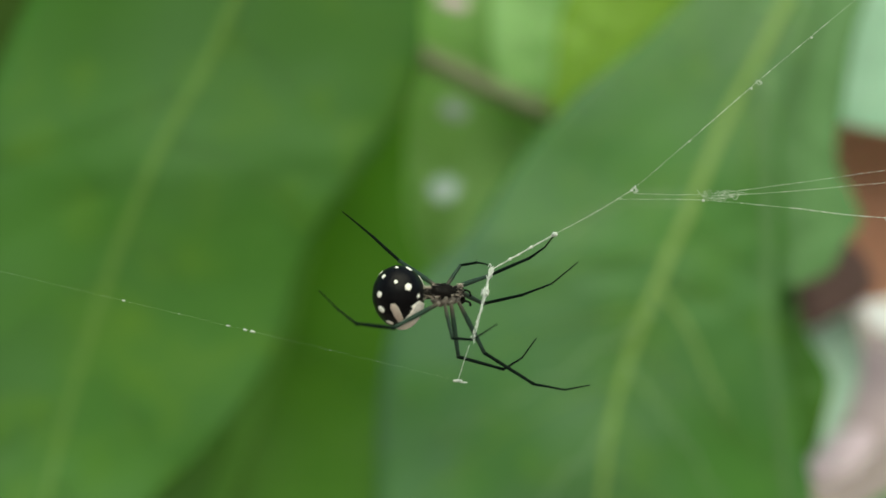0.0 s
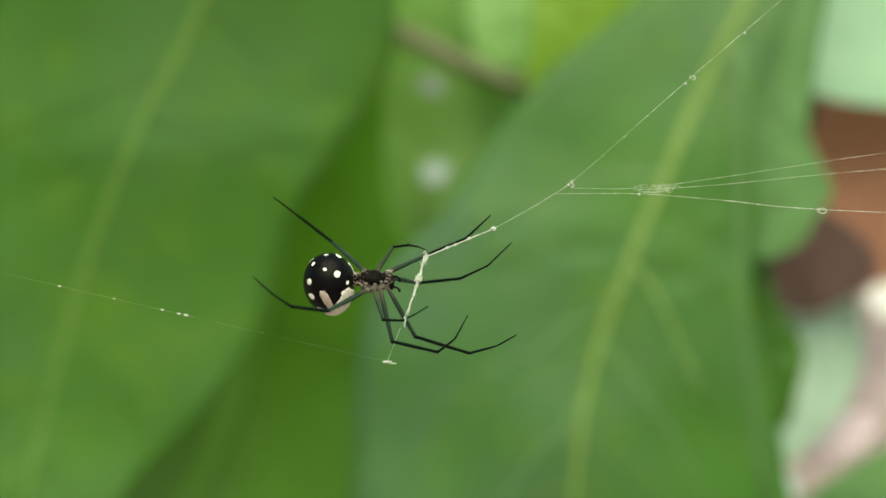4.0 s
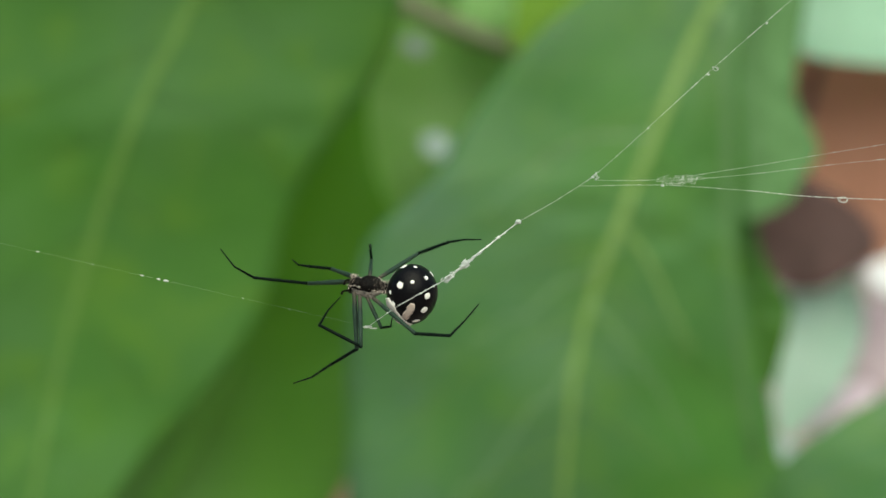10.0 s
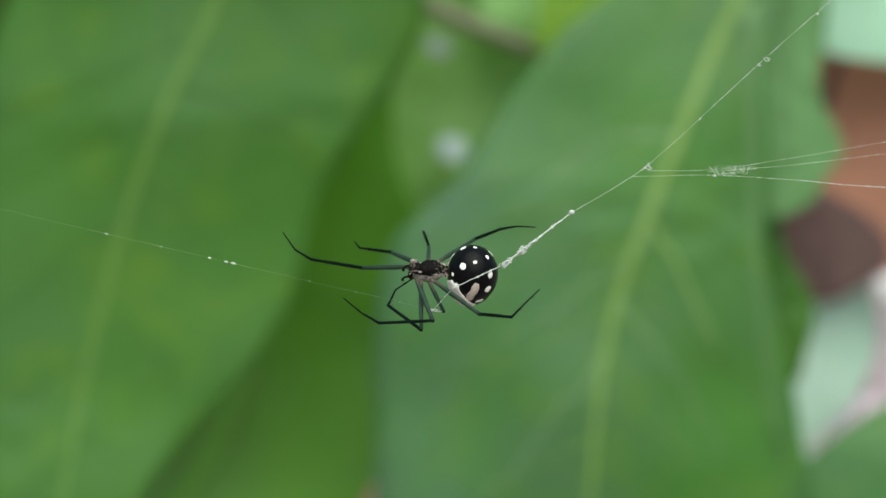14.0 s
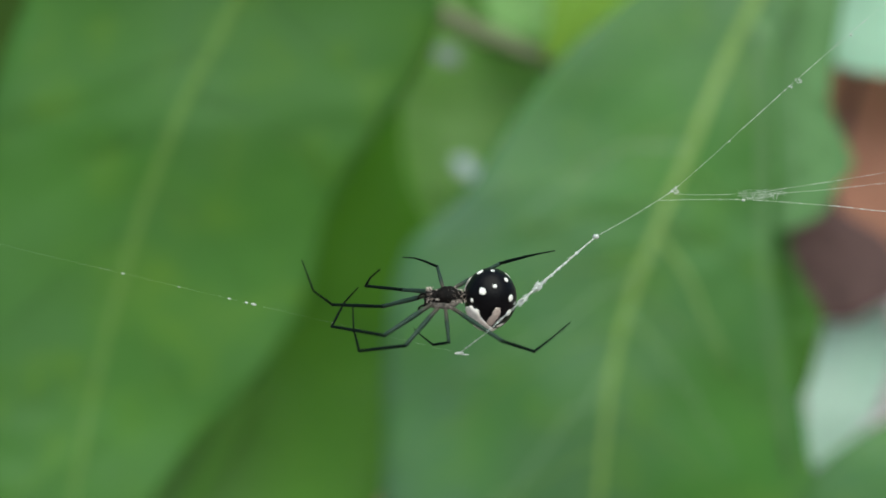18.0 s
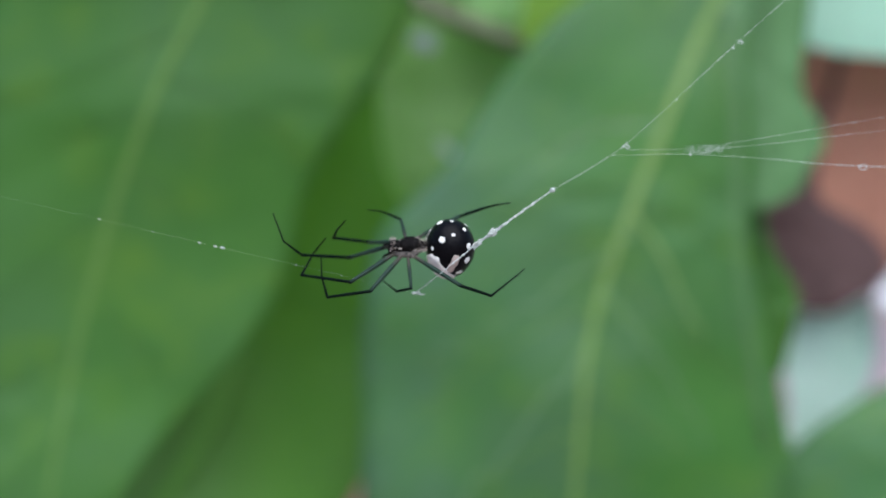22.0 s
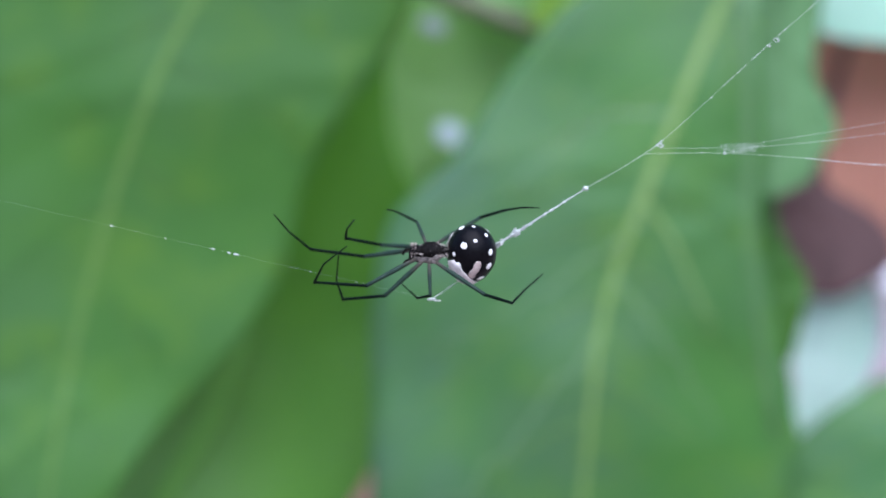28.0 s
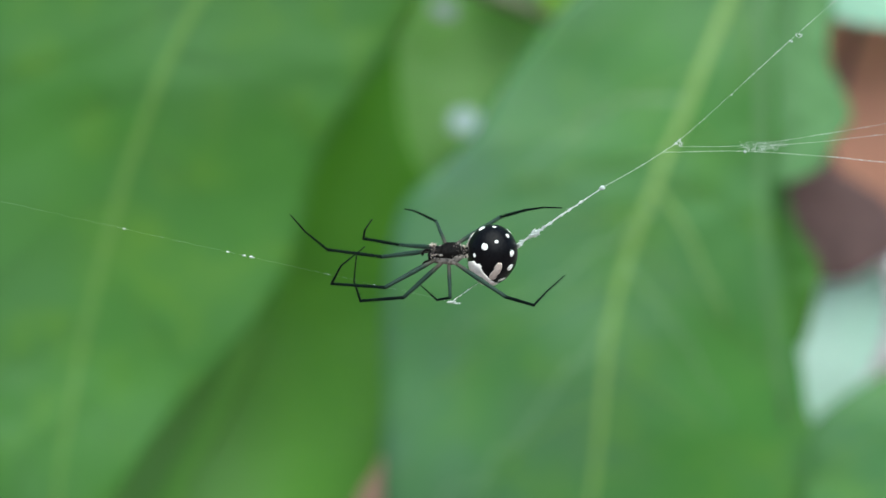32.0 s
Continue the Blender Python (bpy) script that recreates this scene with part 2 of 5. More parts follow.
def blob(bm, centre, radii, turn=None, seg=10, rough=0.0, seed=0):
    """A round body with uneven skin."""
    m = Matrix.Translation(centre) @ (turn.to_4x4() if turn else Matrix()) @ Matrix.Diagonal((*radii, 1))
    got = bmesh.ops.create_uvsphere(bm, u_segments=seg, v_segments=max(seg // 2 + 1, 4), radius=1.0, matrix=m)
    if rough:
        for v in got["verts"]:
            o = v.co - Vector(centre)
            v.co += o * rough * noise.noise(o.normalized() * 2.3 + Vector((seed, seed * 0.7, 1)))


# ---- leaves ----
BRANCH_Z = 78.0


def flatten(bm, line, sides, k):
    """Press a tube flat towards its line, in depth."""
    for i, v in enumerate(bm.verts):
        y = line[i // sides].y
        v.co.y = y + k * (v.co.y - y)


def leaf(label, stations, depth, blade_mat, rib_mat=RIB, fold=0.1, lean=0.0, bow=0.0, wave=1.2, veins=5, seed=0, rib=0.75, petiole=True, strong=()):
    """A hanging leaf. Stations from tip to base in mm: height, left edge, midrib, right edge.
    fold: how far the halves bend back from the midrib; lean: how far the blade leans away with height."""
    thing = tagged(new("leaf"), label, "leaf", "leaves of the shrub")
    rows = curve_through([(z, a, m, b) for z, a, m, b in stations], 44)
    nw = 10
    base = Vector()

    def spot(r, w):
        z, a, m, b = r
        x = m + (m - a) * w if w < 0 else m + (b - m) * w
        off = abs(x - m)
        y = depth + lean * z - bow * (z + 8) ** 2 + fold * off * off / (12 + off)
        y += wave * noise.noise(Vector((x * 0.06 + seed, z * 0.06, seed * 3.1))) + 0.25 * wave * noise.noise(Vector((x * 0.3, z * 0.3 + seed, 0)))
        k = (83 + y) / (83 + depth)
        return at(x * k, y, z * k) - base

    base = spot(rows[-1], 0)
    thing.location = base
    bm = bmesh.new()
    layers = []
    for thick in (0.0, 0.28 * MM):
        grid = []
        for i, r in enumerate(rows):
            line = []
            for k in range(-nw, nw + 1):
                p = spot(r, k / nw)
                rim = 0.3 if abs(k) == nw else 1.0
                line.append(bm.verts.new(p + Vector((0, thick * rim, 0))))
            grid.append(line)
        layers.append(grid)
    front, back = layers
    for g, flip in ((front, False), (back, True)):
        for a, b in zip(g, g[1:]):
            for k in range(2 * nw):
                q = (a[k], a[k + 1], b[k + 1], b[k])
                bm.faces.new(q[::-1] if flip else q)
    n = len(rows)
    for i in range(n - 1):
        bm.faces.new((front[i][0], front[i + 1][0], back[i + 1][0], back[i][0]))
        bm.faces.new((front[i + 1][-1], front[i][-1], back[i][-1], back[i + 1][-1]))
    part("blade", bm, blade_mat, thing)
    bm = bmesh.new()
    mids = [spot(r, 0) + Vector((0, -0.1 * MM, 0)) for r in rows]
    tube(bm, mids, [rib * MM * (0.25 + 0.75 * (i / n) ** 0.7) for i in range(n)], 8)
    flatten(bm, mids, 8, 0.3)
    part("midrib", bm, rib_mat, thing)
    rnd = random.Random(seed + 5)
    for v in range(veins):
        for side in (-1, 1):
            i0 = int(n * (0.2 + 0.72 * (v + 0.4 * (side > 0) + rnd.uniform(-0.12, 0.12)) / veins))
            drop = int(n * 0.17)
            pts = []
            for s in range(9):
                f = s / 8
                u = max(0.0, min(n - 1.001, i0 - drop * f ** 1.3))
                r = [float(a + (b - a) * (u % 1)) for a, b in zip(rows[int(u)], rows[int(u) + 1])]
                pts.append(spot(r, side * 0.94 * f) + Vector((0, -0.02 * MM, 0)))
            bm = bmesh.new()
            tube(bm, pts, [min(rib, 0.8) * 0.26 * MM * (1 - 0.75 * s / 8) for s in range(9)], 6)
            part("side_vein", bm, RIB_DULL if rib_mat is RIB else blade_mat if rib_mat in (RIB_DULL, RIB_WIDE) else rib_mat, thing)
    for line, w, vein_mat in strong:
        pts = []
        for z, x in curve_through(line, 14):
            r = rows[min(range(n), key=lambda i: abs(rows[i][0] - z))]
            pts.append(spot(r, (x - r[2]) / ((r[3] - r[2]) if x > r[2] else (r[2] - r[1]))) + Vector((0, -0.05 * MM, 0)))
        bm = bmesh.new()
        tube(bm, pts, [w * MM * (1 - 0.6 * s / 13) for s in range(14)], 7)
        flatten(bm, pts, 7, 0.25)
        part("side_vein", bm, vein_mat, thing, "pale raised side vein")
    if petiole == "low":
        bm = bmesh.new()
        x = rows[0][2]
        f = (x + 42) / 122
        low = at(x + 2, 178 - 58 * f, -170 + 75 * f) - base
        a = spot(rows[0], 0)
        tube(bm, curve_through([a, a.lerp(low, 0.5) + Vector((0, 0, -2 * MM)), low], 12), [0.9 * MM] * 12, 8)
        part("petiole", bm, rib_mat, thing)
    elif petiole:
        bm = bmesh.new()
        top = at(rows[-1][2] + 4, 128, BRANCH_Z) - base
        p = curve_through([mids[-1], mids[-1].lerp(top, 0.5) + Vector((0, 0, 3 * MM)), top], 12)
        tube(bm, p, [1.0 * MM] * 12, 8)
        part("petiole", bm, rib_mat, thing)
    return thing


def leaves():
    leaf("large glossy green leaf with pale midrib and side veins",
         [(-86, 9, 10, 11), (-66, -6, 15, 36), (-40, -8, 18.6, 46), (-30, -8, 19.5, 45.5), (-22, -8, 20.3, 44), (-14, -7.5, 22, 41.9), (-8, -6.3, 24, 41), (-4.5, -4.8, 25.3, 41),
          (-1.5, -1.4, 26.5, 41.3), (2, 2.4, 27.9, 41.6), (7, 5.6, 30, 41.3), (13, 9.6, 32.3, 40.8), (20, 15.6, 35.2, 41.5), (32, 29, 41, 46), (58, 49, 50, 51)], 83, LEAF_SHEEN, fold=0.1, lean=0.06, bow=-0.0012, wave=1.3, rib=0.85, seed=1,
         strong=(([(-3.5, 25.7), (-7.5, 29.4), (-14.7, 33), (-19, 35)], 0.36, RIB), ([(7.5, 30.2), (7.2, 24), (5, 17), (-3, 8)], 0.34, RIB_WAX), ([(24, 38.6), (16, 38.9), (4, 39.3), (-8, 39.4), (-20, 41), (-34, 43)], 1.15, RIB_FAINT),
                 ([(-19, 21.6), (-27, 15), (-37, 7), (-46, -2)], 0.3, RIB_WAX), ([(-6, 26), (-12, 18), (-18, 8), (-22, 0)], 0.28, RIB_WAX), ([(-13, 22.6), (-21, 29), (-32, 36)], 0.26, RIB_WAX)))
    hanging = leaf("large green leaf hanging with its tip down",
         [(-55, -48.5, -48, -47.5), (-40, -56, -46.7, -38.6), (-31, -58.5, -45, -32), (-24, -60, -43.5, -25), (-14, -60, -41, -18), (-2, -58.5, -37.4, -14.5), (7, -56.5, -34, -9.5),
          (13, -54.8, -31.4, -5), (22, -51.4, -26.6, -1.2), (36, -43.2, -21, -3), (60, -15, -14, -13)], 80, LEAF_WARM, RIB_DULL, fold=0.1, lean=0.05, bow=0.0014, wave=1.2, rib=0.75, seed=2)
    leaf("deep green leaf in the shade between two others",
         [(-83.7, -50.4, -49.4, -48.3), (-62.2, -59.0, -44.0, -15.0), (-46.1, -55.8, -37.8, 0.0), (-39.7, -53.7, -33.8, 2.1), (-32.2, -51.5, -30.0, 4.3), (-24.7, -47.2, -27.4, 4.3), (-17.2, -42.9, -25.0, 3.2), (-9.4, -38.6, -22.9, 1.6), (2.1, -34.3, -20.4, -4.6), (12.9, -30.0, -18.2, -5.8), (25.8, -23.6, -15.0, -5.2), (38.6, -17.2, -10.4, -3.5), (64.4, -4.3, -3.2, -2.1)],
         108, LEAF_DEEP_LIFTED, RIB_WIDE, fold=0.02, lean=0.06, bow=0.0028, veins=3, rib=2.8, seed=3)
    leaf("light green leaf further back in the shrub",
         [(-16, -5, -4, -3), (-6, -12, -2, 8), (8, -15, 1, 16), (22, -14, 4, 20), (38, -8, 8, 22), (64, 10, 11, 12)], 120, LEAF_LIGHT, LEAF_LIGHT, lean=0.15, veins=0, rib=0.3, seed=4)
    leaf("pale mint leaf above a twig",
         [(23.5, 9, 12, 15), (25, 7, 12, 17.5), (30, 6, 11.5, 18.5), (37, 6, 11.5, 18.5), (48, 8, 11, 16), (66, 10.5, 11, 11.5)], 113, LEAF_FRESH, LEAF_FRESH, veins=2, rib=0.3, seed=14)
    leaf("sunlit yellow-green young leaf",
         [(19.5, 13.6, 14.2, 15), (26, 14.4, 18, 24), (34, 15.3, 22, 32), (46, 22, 28, 40), (66, 34, 35, 36)], 101, LEAF_YOUNG, LEAF_YOUNG, rib=0.4, seed=5)
    # separate blade added for the large leaf's lit side, brightness in its colour
    leaf("pale green leaf with a rounded lobed tip",
         [(-3, 42.6, 43, 44), (-1.9, 40.5, 43, 46.6), (-0.4, 39, 43.5, 48.6), (2, 38, 44, 49.6), (5, 37, 44.5, 51.7), (8, 36.5, 44.5, 50.9), (12.5, 36, 44, 48.7), (18, 36, 44, 49), (28, 37, 45, 50.5), (40, 40, 46.5, 53),
          (62, 47, 48, 49)], 87, LEAF_LIT, LEAF_LIT, fold=0.05, rib=0.4, wave=0.9, seed=6)
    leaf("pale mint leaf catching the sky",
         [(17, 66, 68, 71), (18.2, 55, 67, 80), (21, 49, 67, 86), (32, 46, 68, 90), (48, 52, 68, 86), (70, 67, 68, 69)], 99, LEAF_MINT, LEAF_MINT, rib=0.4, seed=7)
    leaf("narrow green leaf beside the large leaf",
         [(-25, 46.6, 47.2, 47.8), (-20, 44.6, 47, 49), (-15.3, 43.4, 47, 49.9), (-12.3, 43, 46, 48.6), (-8.9, 42.6, 45, 46.6), (-4, 42.6, 44.4, 45.4), (12, 44, 45, 46)], 92, LEAF_WARM, LEAF_WARM, veins=2, rib=0.3, seed=8)
    dry = leaf("dry reddish-brown dead leaf",
         [(-14, 65.5, 67, 69), (-11, 61, 67, 71), (-8, 57, 67, 75), (-4.8, 53, 66, 78), (-2, 50, 66, 82), (4, 48, 70, 92), (12, 50, 72, 95), (23, 53, 73, 95),
          (44, 68, 73, 80)], 112, LEAF_DRY, LEAF_DRY, fold=0.15, lean=0.1, seed=9)
    shrivelled = leaf("shrivelled purplish-brown dead leaf",
         [(-18.6, 56, 58.2, 60), (-14.6, 49.4, 59, 66.5), (-12, 47.2, 59, 68), (-9, 45.6, 58.5, 67), (-6, 45.6, 57.5, 64), (-3.6, 47.8, 55, 60), (-1.5, 50, 55, 57.5), (6, 56, 57, 58), (40, 66, 66.5, 67)], 109, LEAF_PURPLE, LEAF_PURPLE, fold=0.4, veins=2, rib=0.3, seed=15)
    pale = leaf("whitish leaf underside turned to the light",
                [(-41.5, 56.2, 57, 58), (-38.2, 55.4, 58.5, 61.3), (-35.7, 55.1, 59.5, 63.8), (-32.4, 55.2, 61, 66.2), (-27.4, 54.3, 62, 68), (-25.4, 54.6, 62.8, 68.4), (-20.4, 56, 63.5, 68.3),
                 (-15.4, 59.3, 63.6, 66.7), (-13.9, 62, 63.3, 64.6), (-6, 63.4, 63.7, 64)], 116, LEAF_WHITE, LEAF_WHITE, lean=0.1, veins=2, rib=0.3, seed=10)
    leaf("dark green rounded leaf low in the shrub",
         [(-90, 70, 72, 74), (-70, 56, 72, 90), (-50, 49.5, 71, 97), (-41, 49.3, 71, 97), (-36, 52.3, 71, 97), (-31, 59.2, 72, 96), (-27, 66.5, 75, 92), (-24, 72, 76, 82), (-22.5, 75.5, 76, 76.5)], 100, LEAF, lean=0.2, seed=11, petiole="low")
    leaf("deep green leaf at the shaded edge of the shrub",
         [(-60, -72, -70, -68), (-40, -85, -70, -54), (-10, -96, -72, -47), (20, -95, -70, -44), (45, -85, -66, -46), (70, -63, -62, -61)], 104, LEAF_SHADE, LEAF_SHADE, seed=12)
    tip = leaf("pinkish-brown withered leaf tip",
         [(-37.5, -8.5, -8.1, -7.6), (-40, -10.3, -8.1, -5.8), (-44, -12.3, -8.7, -4.8), (-56, -16, -10, -4), (-70, -12, -11, -10)], 91, TIP_DRY, TIP_DRY, veins=2, rib=0.4, seed=13, petiole="low")
    return [(pale, 1.0, 1.0), (shrivelled, 1.0, 1.0), (dry, 0.3, 0.6)], hanging, tip


def small_things():
    def petal(name, label, x, y, z, w, h, tilt, material):
        bm = bmesh.new()
        blob(bm, (0, 0, 0), (w * MM, 0.5 * MM, h * MM), Euler((-0.75, radians(tilt), 0)).to_matrix(), seg=18, rough=0.25, seed=x)
        for v in bm.verts:
            v.co.y += 0.12 * (v.co.x ** 2 + v.co.z ** 2) / (w * MM)
        ob = tagged(part(name, bm, material), label, "petal")
        ob.location = at(x, y, z)
        return ob
    loose = [(petal("petal", "white fallen petal caught in the shrub", 71.0, 110, -15.3, 4.6, 5.6, 0, PETAL), 1.0, 1.0),
             (petal("petal", "pinkish-white fallen petal caught in the shrub", 66.3, 117.5, -37.2, 6.2, 3.1, -38, PETAL_PINK), 1.0, 1.0),
             (petal("petal", "dusty mauve fallen petal in the shade", 74.5, 127, -28.5, 8, 9, 0, PETAL_MAUVE), 1.0, 1.0),
             (petal("petal", "whitish petal scrap caught between leaves", 51.2, 98, -38.2, 2.0, 2.2, 0, PETAL_COOL), 0.6, 0.6)]
    petal("petal", "small pinkish petal scrap lying on a leaf", 0.4, 112, 36.6, 2.6, 1.8, 10, PETAL_MAUVE)
    # added disc imitating a blurred spot of light in the gap between leaves
    scrap = petal("petal", "tiny white petal scrap swaying before a leaf", 3.6, 112, 6.6, 2.3, 2.5, 0, PETAL_COOL)
    # added disc in place of a lighter patch on the leaf behind it
    petal("petal", "greyish petal scrap lying on a leaf", 0.8, 112.5, 21, 2.2, 1.8, 20, LIGHT_PATCH_GREY)
    return scrap, loose


# ---- setting ----
def setting():
    bm = bmesh.new()
    n = 64
    rings = []
    for r in (0.0, 0.5, 1.2, 2.5, 5, 10, 30, 120, 800):
        ring = []
        for k in range(n if r else 1):
            a = 2 * math.pi * k / n
            x, y = r * math.cos(a), r * math.sin(a)
            ring.append(bm.verts.new((x, y, 0.03 * noise.noise(Vector((x * 1.3, y * 1.3, 0))) if r < 20 else 0)))
        rings.append(ring)
    for k in range(n):
        bm.faces.new((rings[0][0], rings[1][k], rings[1][(k + 1) % n]))
    for a, b in zip(rings[1:], rings[2:]):
        for k in range(n):
            bm.faces.new((a[k], b[k], b[(k + 1) % n], a[(k + 1) % n]))
    tagged(part("ground", bm, GROUND), "brown and grey leaf litter on bare soil", "ground", kind="structure")
    # the shrub that the leaves hang from
    shrub = tagged(new("shrub"), "brown woody shrub stem with thin twigs", "shrub")
    bm = bmesh.new()
    p = curve_through([(-0.05, 0.2, -0.01), (-0.045, 0.19, 0.25), (-0.036, 0.16, 0.45), (-0.033, 0.135, 0.5 + BRANCH_Z * MM), (-0.04, 0.13, 0.75)], 30)
    tube(bm, p, [0.007 - 0.0045 * i / 29 for i in range(30)], 10)
    part("stem", bm, BARK, shrub)
    for pts, r in (([(-0.033, 0.133, 0.5 + BRANCH_Z * MM), (0.04, 0.13, 0.5 + BRANCH_Z * MM), (0.095, 0.128, 0.5 + (BRANCH_Z + 4) * MM)], 0.0016),
                   ([(-0.033, 0.133, 0.5 + BRANCH_Z * MM), (-0.04, 0.13, 0.5 + BRANCH_Z * MM), (-0.085, 0.128, 0.5 + (BRANCH_Z + 2) * MM)], 0.0016),
                   ([(-0.0435, 0.182, 0.328), (-0.02, 0.1675, 0.3435), (0.03, 0.1438, 0.3743), (0.085, 0.1176, 0.408)], 0.0022),
                   ([(-0.034, 0.142, 0.545), (-0.016, 0.118, 0.5345), (-0.0007, 0.1095, 0.5268), (0.0064, 0.1092, 0.5235), (0.0143, 0.1092, 0.5203), (0.025, 0.1092, 0.516)], 0.0018)):
        bm = bmesh.new()
        c = curve_through(pts, 16)
        tube(bm, c, [r * (1 - 0.4 * i / 15) for i in range(16)], 8)
        part("twig", bm, TWIG if r == 0.0018 else BARK, shrub)
    for x, y, h in ((-0.2, 0.38, 0.72), (-0.3, 0.42, 0.6), (-0.1, 0.34, 0.66)):
        bm = bmesh.new()
        c = curve_through([(x * 0.8, y, -0.01), (x * 0.95, y + 0.01, h * 0.5), (x * 1.1, y - 0.01, h)], 16)
        tube(bm, c, [0.006 - 0.0045 * i / 15 for i in range(16)], 8)
        part("stem", bm, BARK, shrub)
    # far foliage behind the shrub, on the shaded side
    rnd = random.Random(4)
    bm = bmesh.new()
    made = 0
    while made < 900:
        c = Vector((rnd.gauss(-0.2, 0.13), rnd.gauss(0.38, 0.1), rnd.gauss(0.5, 0.16)))
        if c.x > 0.02 or c.y < 0.21 or c.z < 0.08 or noise.noise(c * 9) < -0.12:
            continue
        made += 1
        e = Euler((rnd.uniform(-0.9, 0.5), rnd.uniform(-0.8, 0.8), rnd.uniform(-1, 1)))
        s = rnd.uniform(0.02, 0.045)
        q = [bm.verts.new(c + e.to_matrix() @ Vector((a * s, b * s, g * s))) for a, b, g in
             ((0, 0.05, 0.0), (-0.35, 0.08, -0.5), (0, 0, -0.55), (0.35, 0.08, -0.5), (-0.3, 0.1, -1.1), (0, 0.02, -1.15), (0.3, 0.1, -1.1), (0, 0.12, -1.7))]
        for f in ((0, 1, 2), (0, 2, 3), (1, 4, 5, 2), (2, 5, 6, 3), (4, 7, 5), (5, 7, 6)):
            bm.faces.new([q[i] for i in f])
    tagged(part("shrub_foliage", bm, LEAF_DEEP), "dense green foliage further back in the shrub", "foliage", kind="stuff")


# ---- spider: a body and eight jointed legs, millimetres ----
# time; waist from the web's fork (x, z); heading in the web's plane; two bends of the strand that it holds
SPIDER_ROWS = [
    (0.0, -12.25, -6.53, 0, -8.52, -5.02, -9.00, -7.06),
    (2.0, -12.61, -6.72, 0, -8.75, -5.17, -9.19, -7.07),
    (3.0, -12.69, -6.92, 0, -8.62, -5.17, -9.08, -7.00),
    (5.5, -10.89, -6.56, 20, -8.17, -4.98, -10.08, -7.26),
    (6.0, -10.96, -6.41, 20, -8.62, -5.24, -10.96, -7.99),
    (6.5, -10.70, -6.46, 18, -8.18, -5.05, -10.52, -8.07),
    (6.8, -10.54, -5.80, 20, -8.72, -4.81, -10.54, -7.20),
    (7.0, -10.25, -6.47, 37, -8.40, -5.17, -10.32, -7.45),
    (7.2, -10.35, -6.98, 60, -9.13, -5.58, -10.53, -7.16),
    (7.5, -9.88, -6.91, 126, -8.83, -5.23, -10.05, -6.81),
    (7.7, -8.17, -5.18, 148, -6.77, -4.37, -8.69, -6.65),
    (8.0, -8.30, -4.05, 170, -8.02, -3.84, -8.48, -6.08),
    (8.3, -12.02, -6.29, 169, -8.10, -6.47, -10.38, -8.40),
    (8.6, -14.07, -8.00, 172, -9.15, -7.45, -12.50, -9.03),
    (9.0, -13.37, -7.10, 175, -9.14, -6.23, -12.14, -7.99),
    (9.5, -13.61, -6.74, 174, -8.66, -6.06, -12.38, -7.81),
    (10.0, -13.15, -6.86, 174, -9.16, -6.18, -12.17, -7.76),
    (11.0, -13.12, -6.77, 174, -9.30, -6.02, -12.14, -7.78),
    (12.0, -12.82, -6.71, 177, -9.02, -5.85, -12.04, -7.43),
    (13.0, -12.77, -6.64, 178, -9.18, -6.03, -12.22, -7.54),
    (14.0, -12.78, -6.39, 178, -9.01, -5.89, -12.23, -7.29),
    (14.5, -13.20, -6.38, 180, -8.63, -5.88, -10.96, -8.56),
    (19.0, -13.08, -6.61, 182, -9.60, -6.55, -11.76, -8.34),
    (28.0, -13.59, -6.65, 182, -10.19, -6.32, -12.35, -8.46),
]
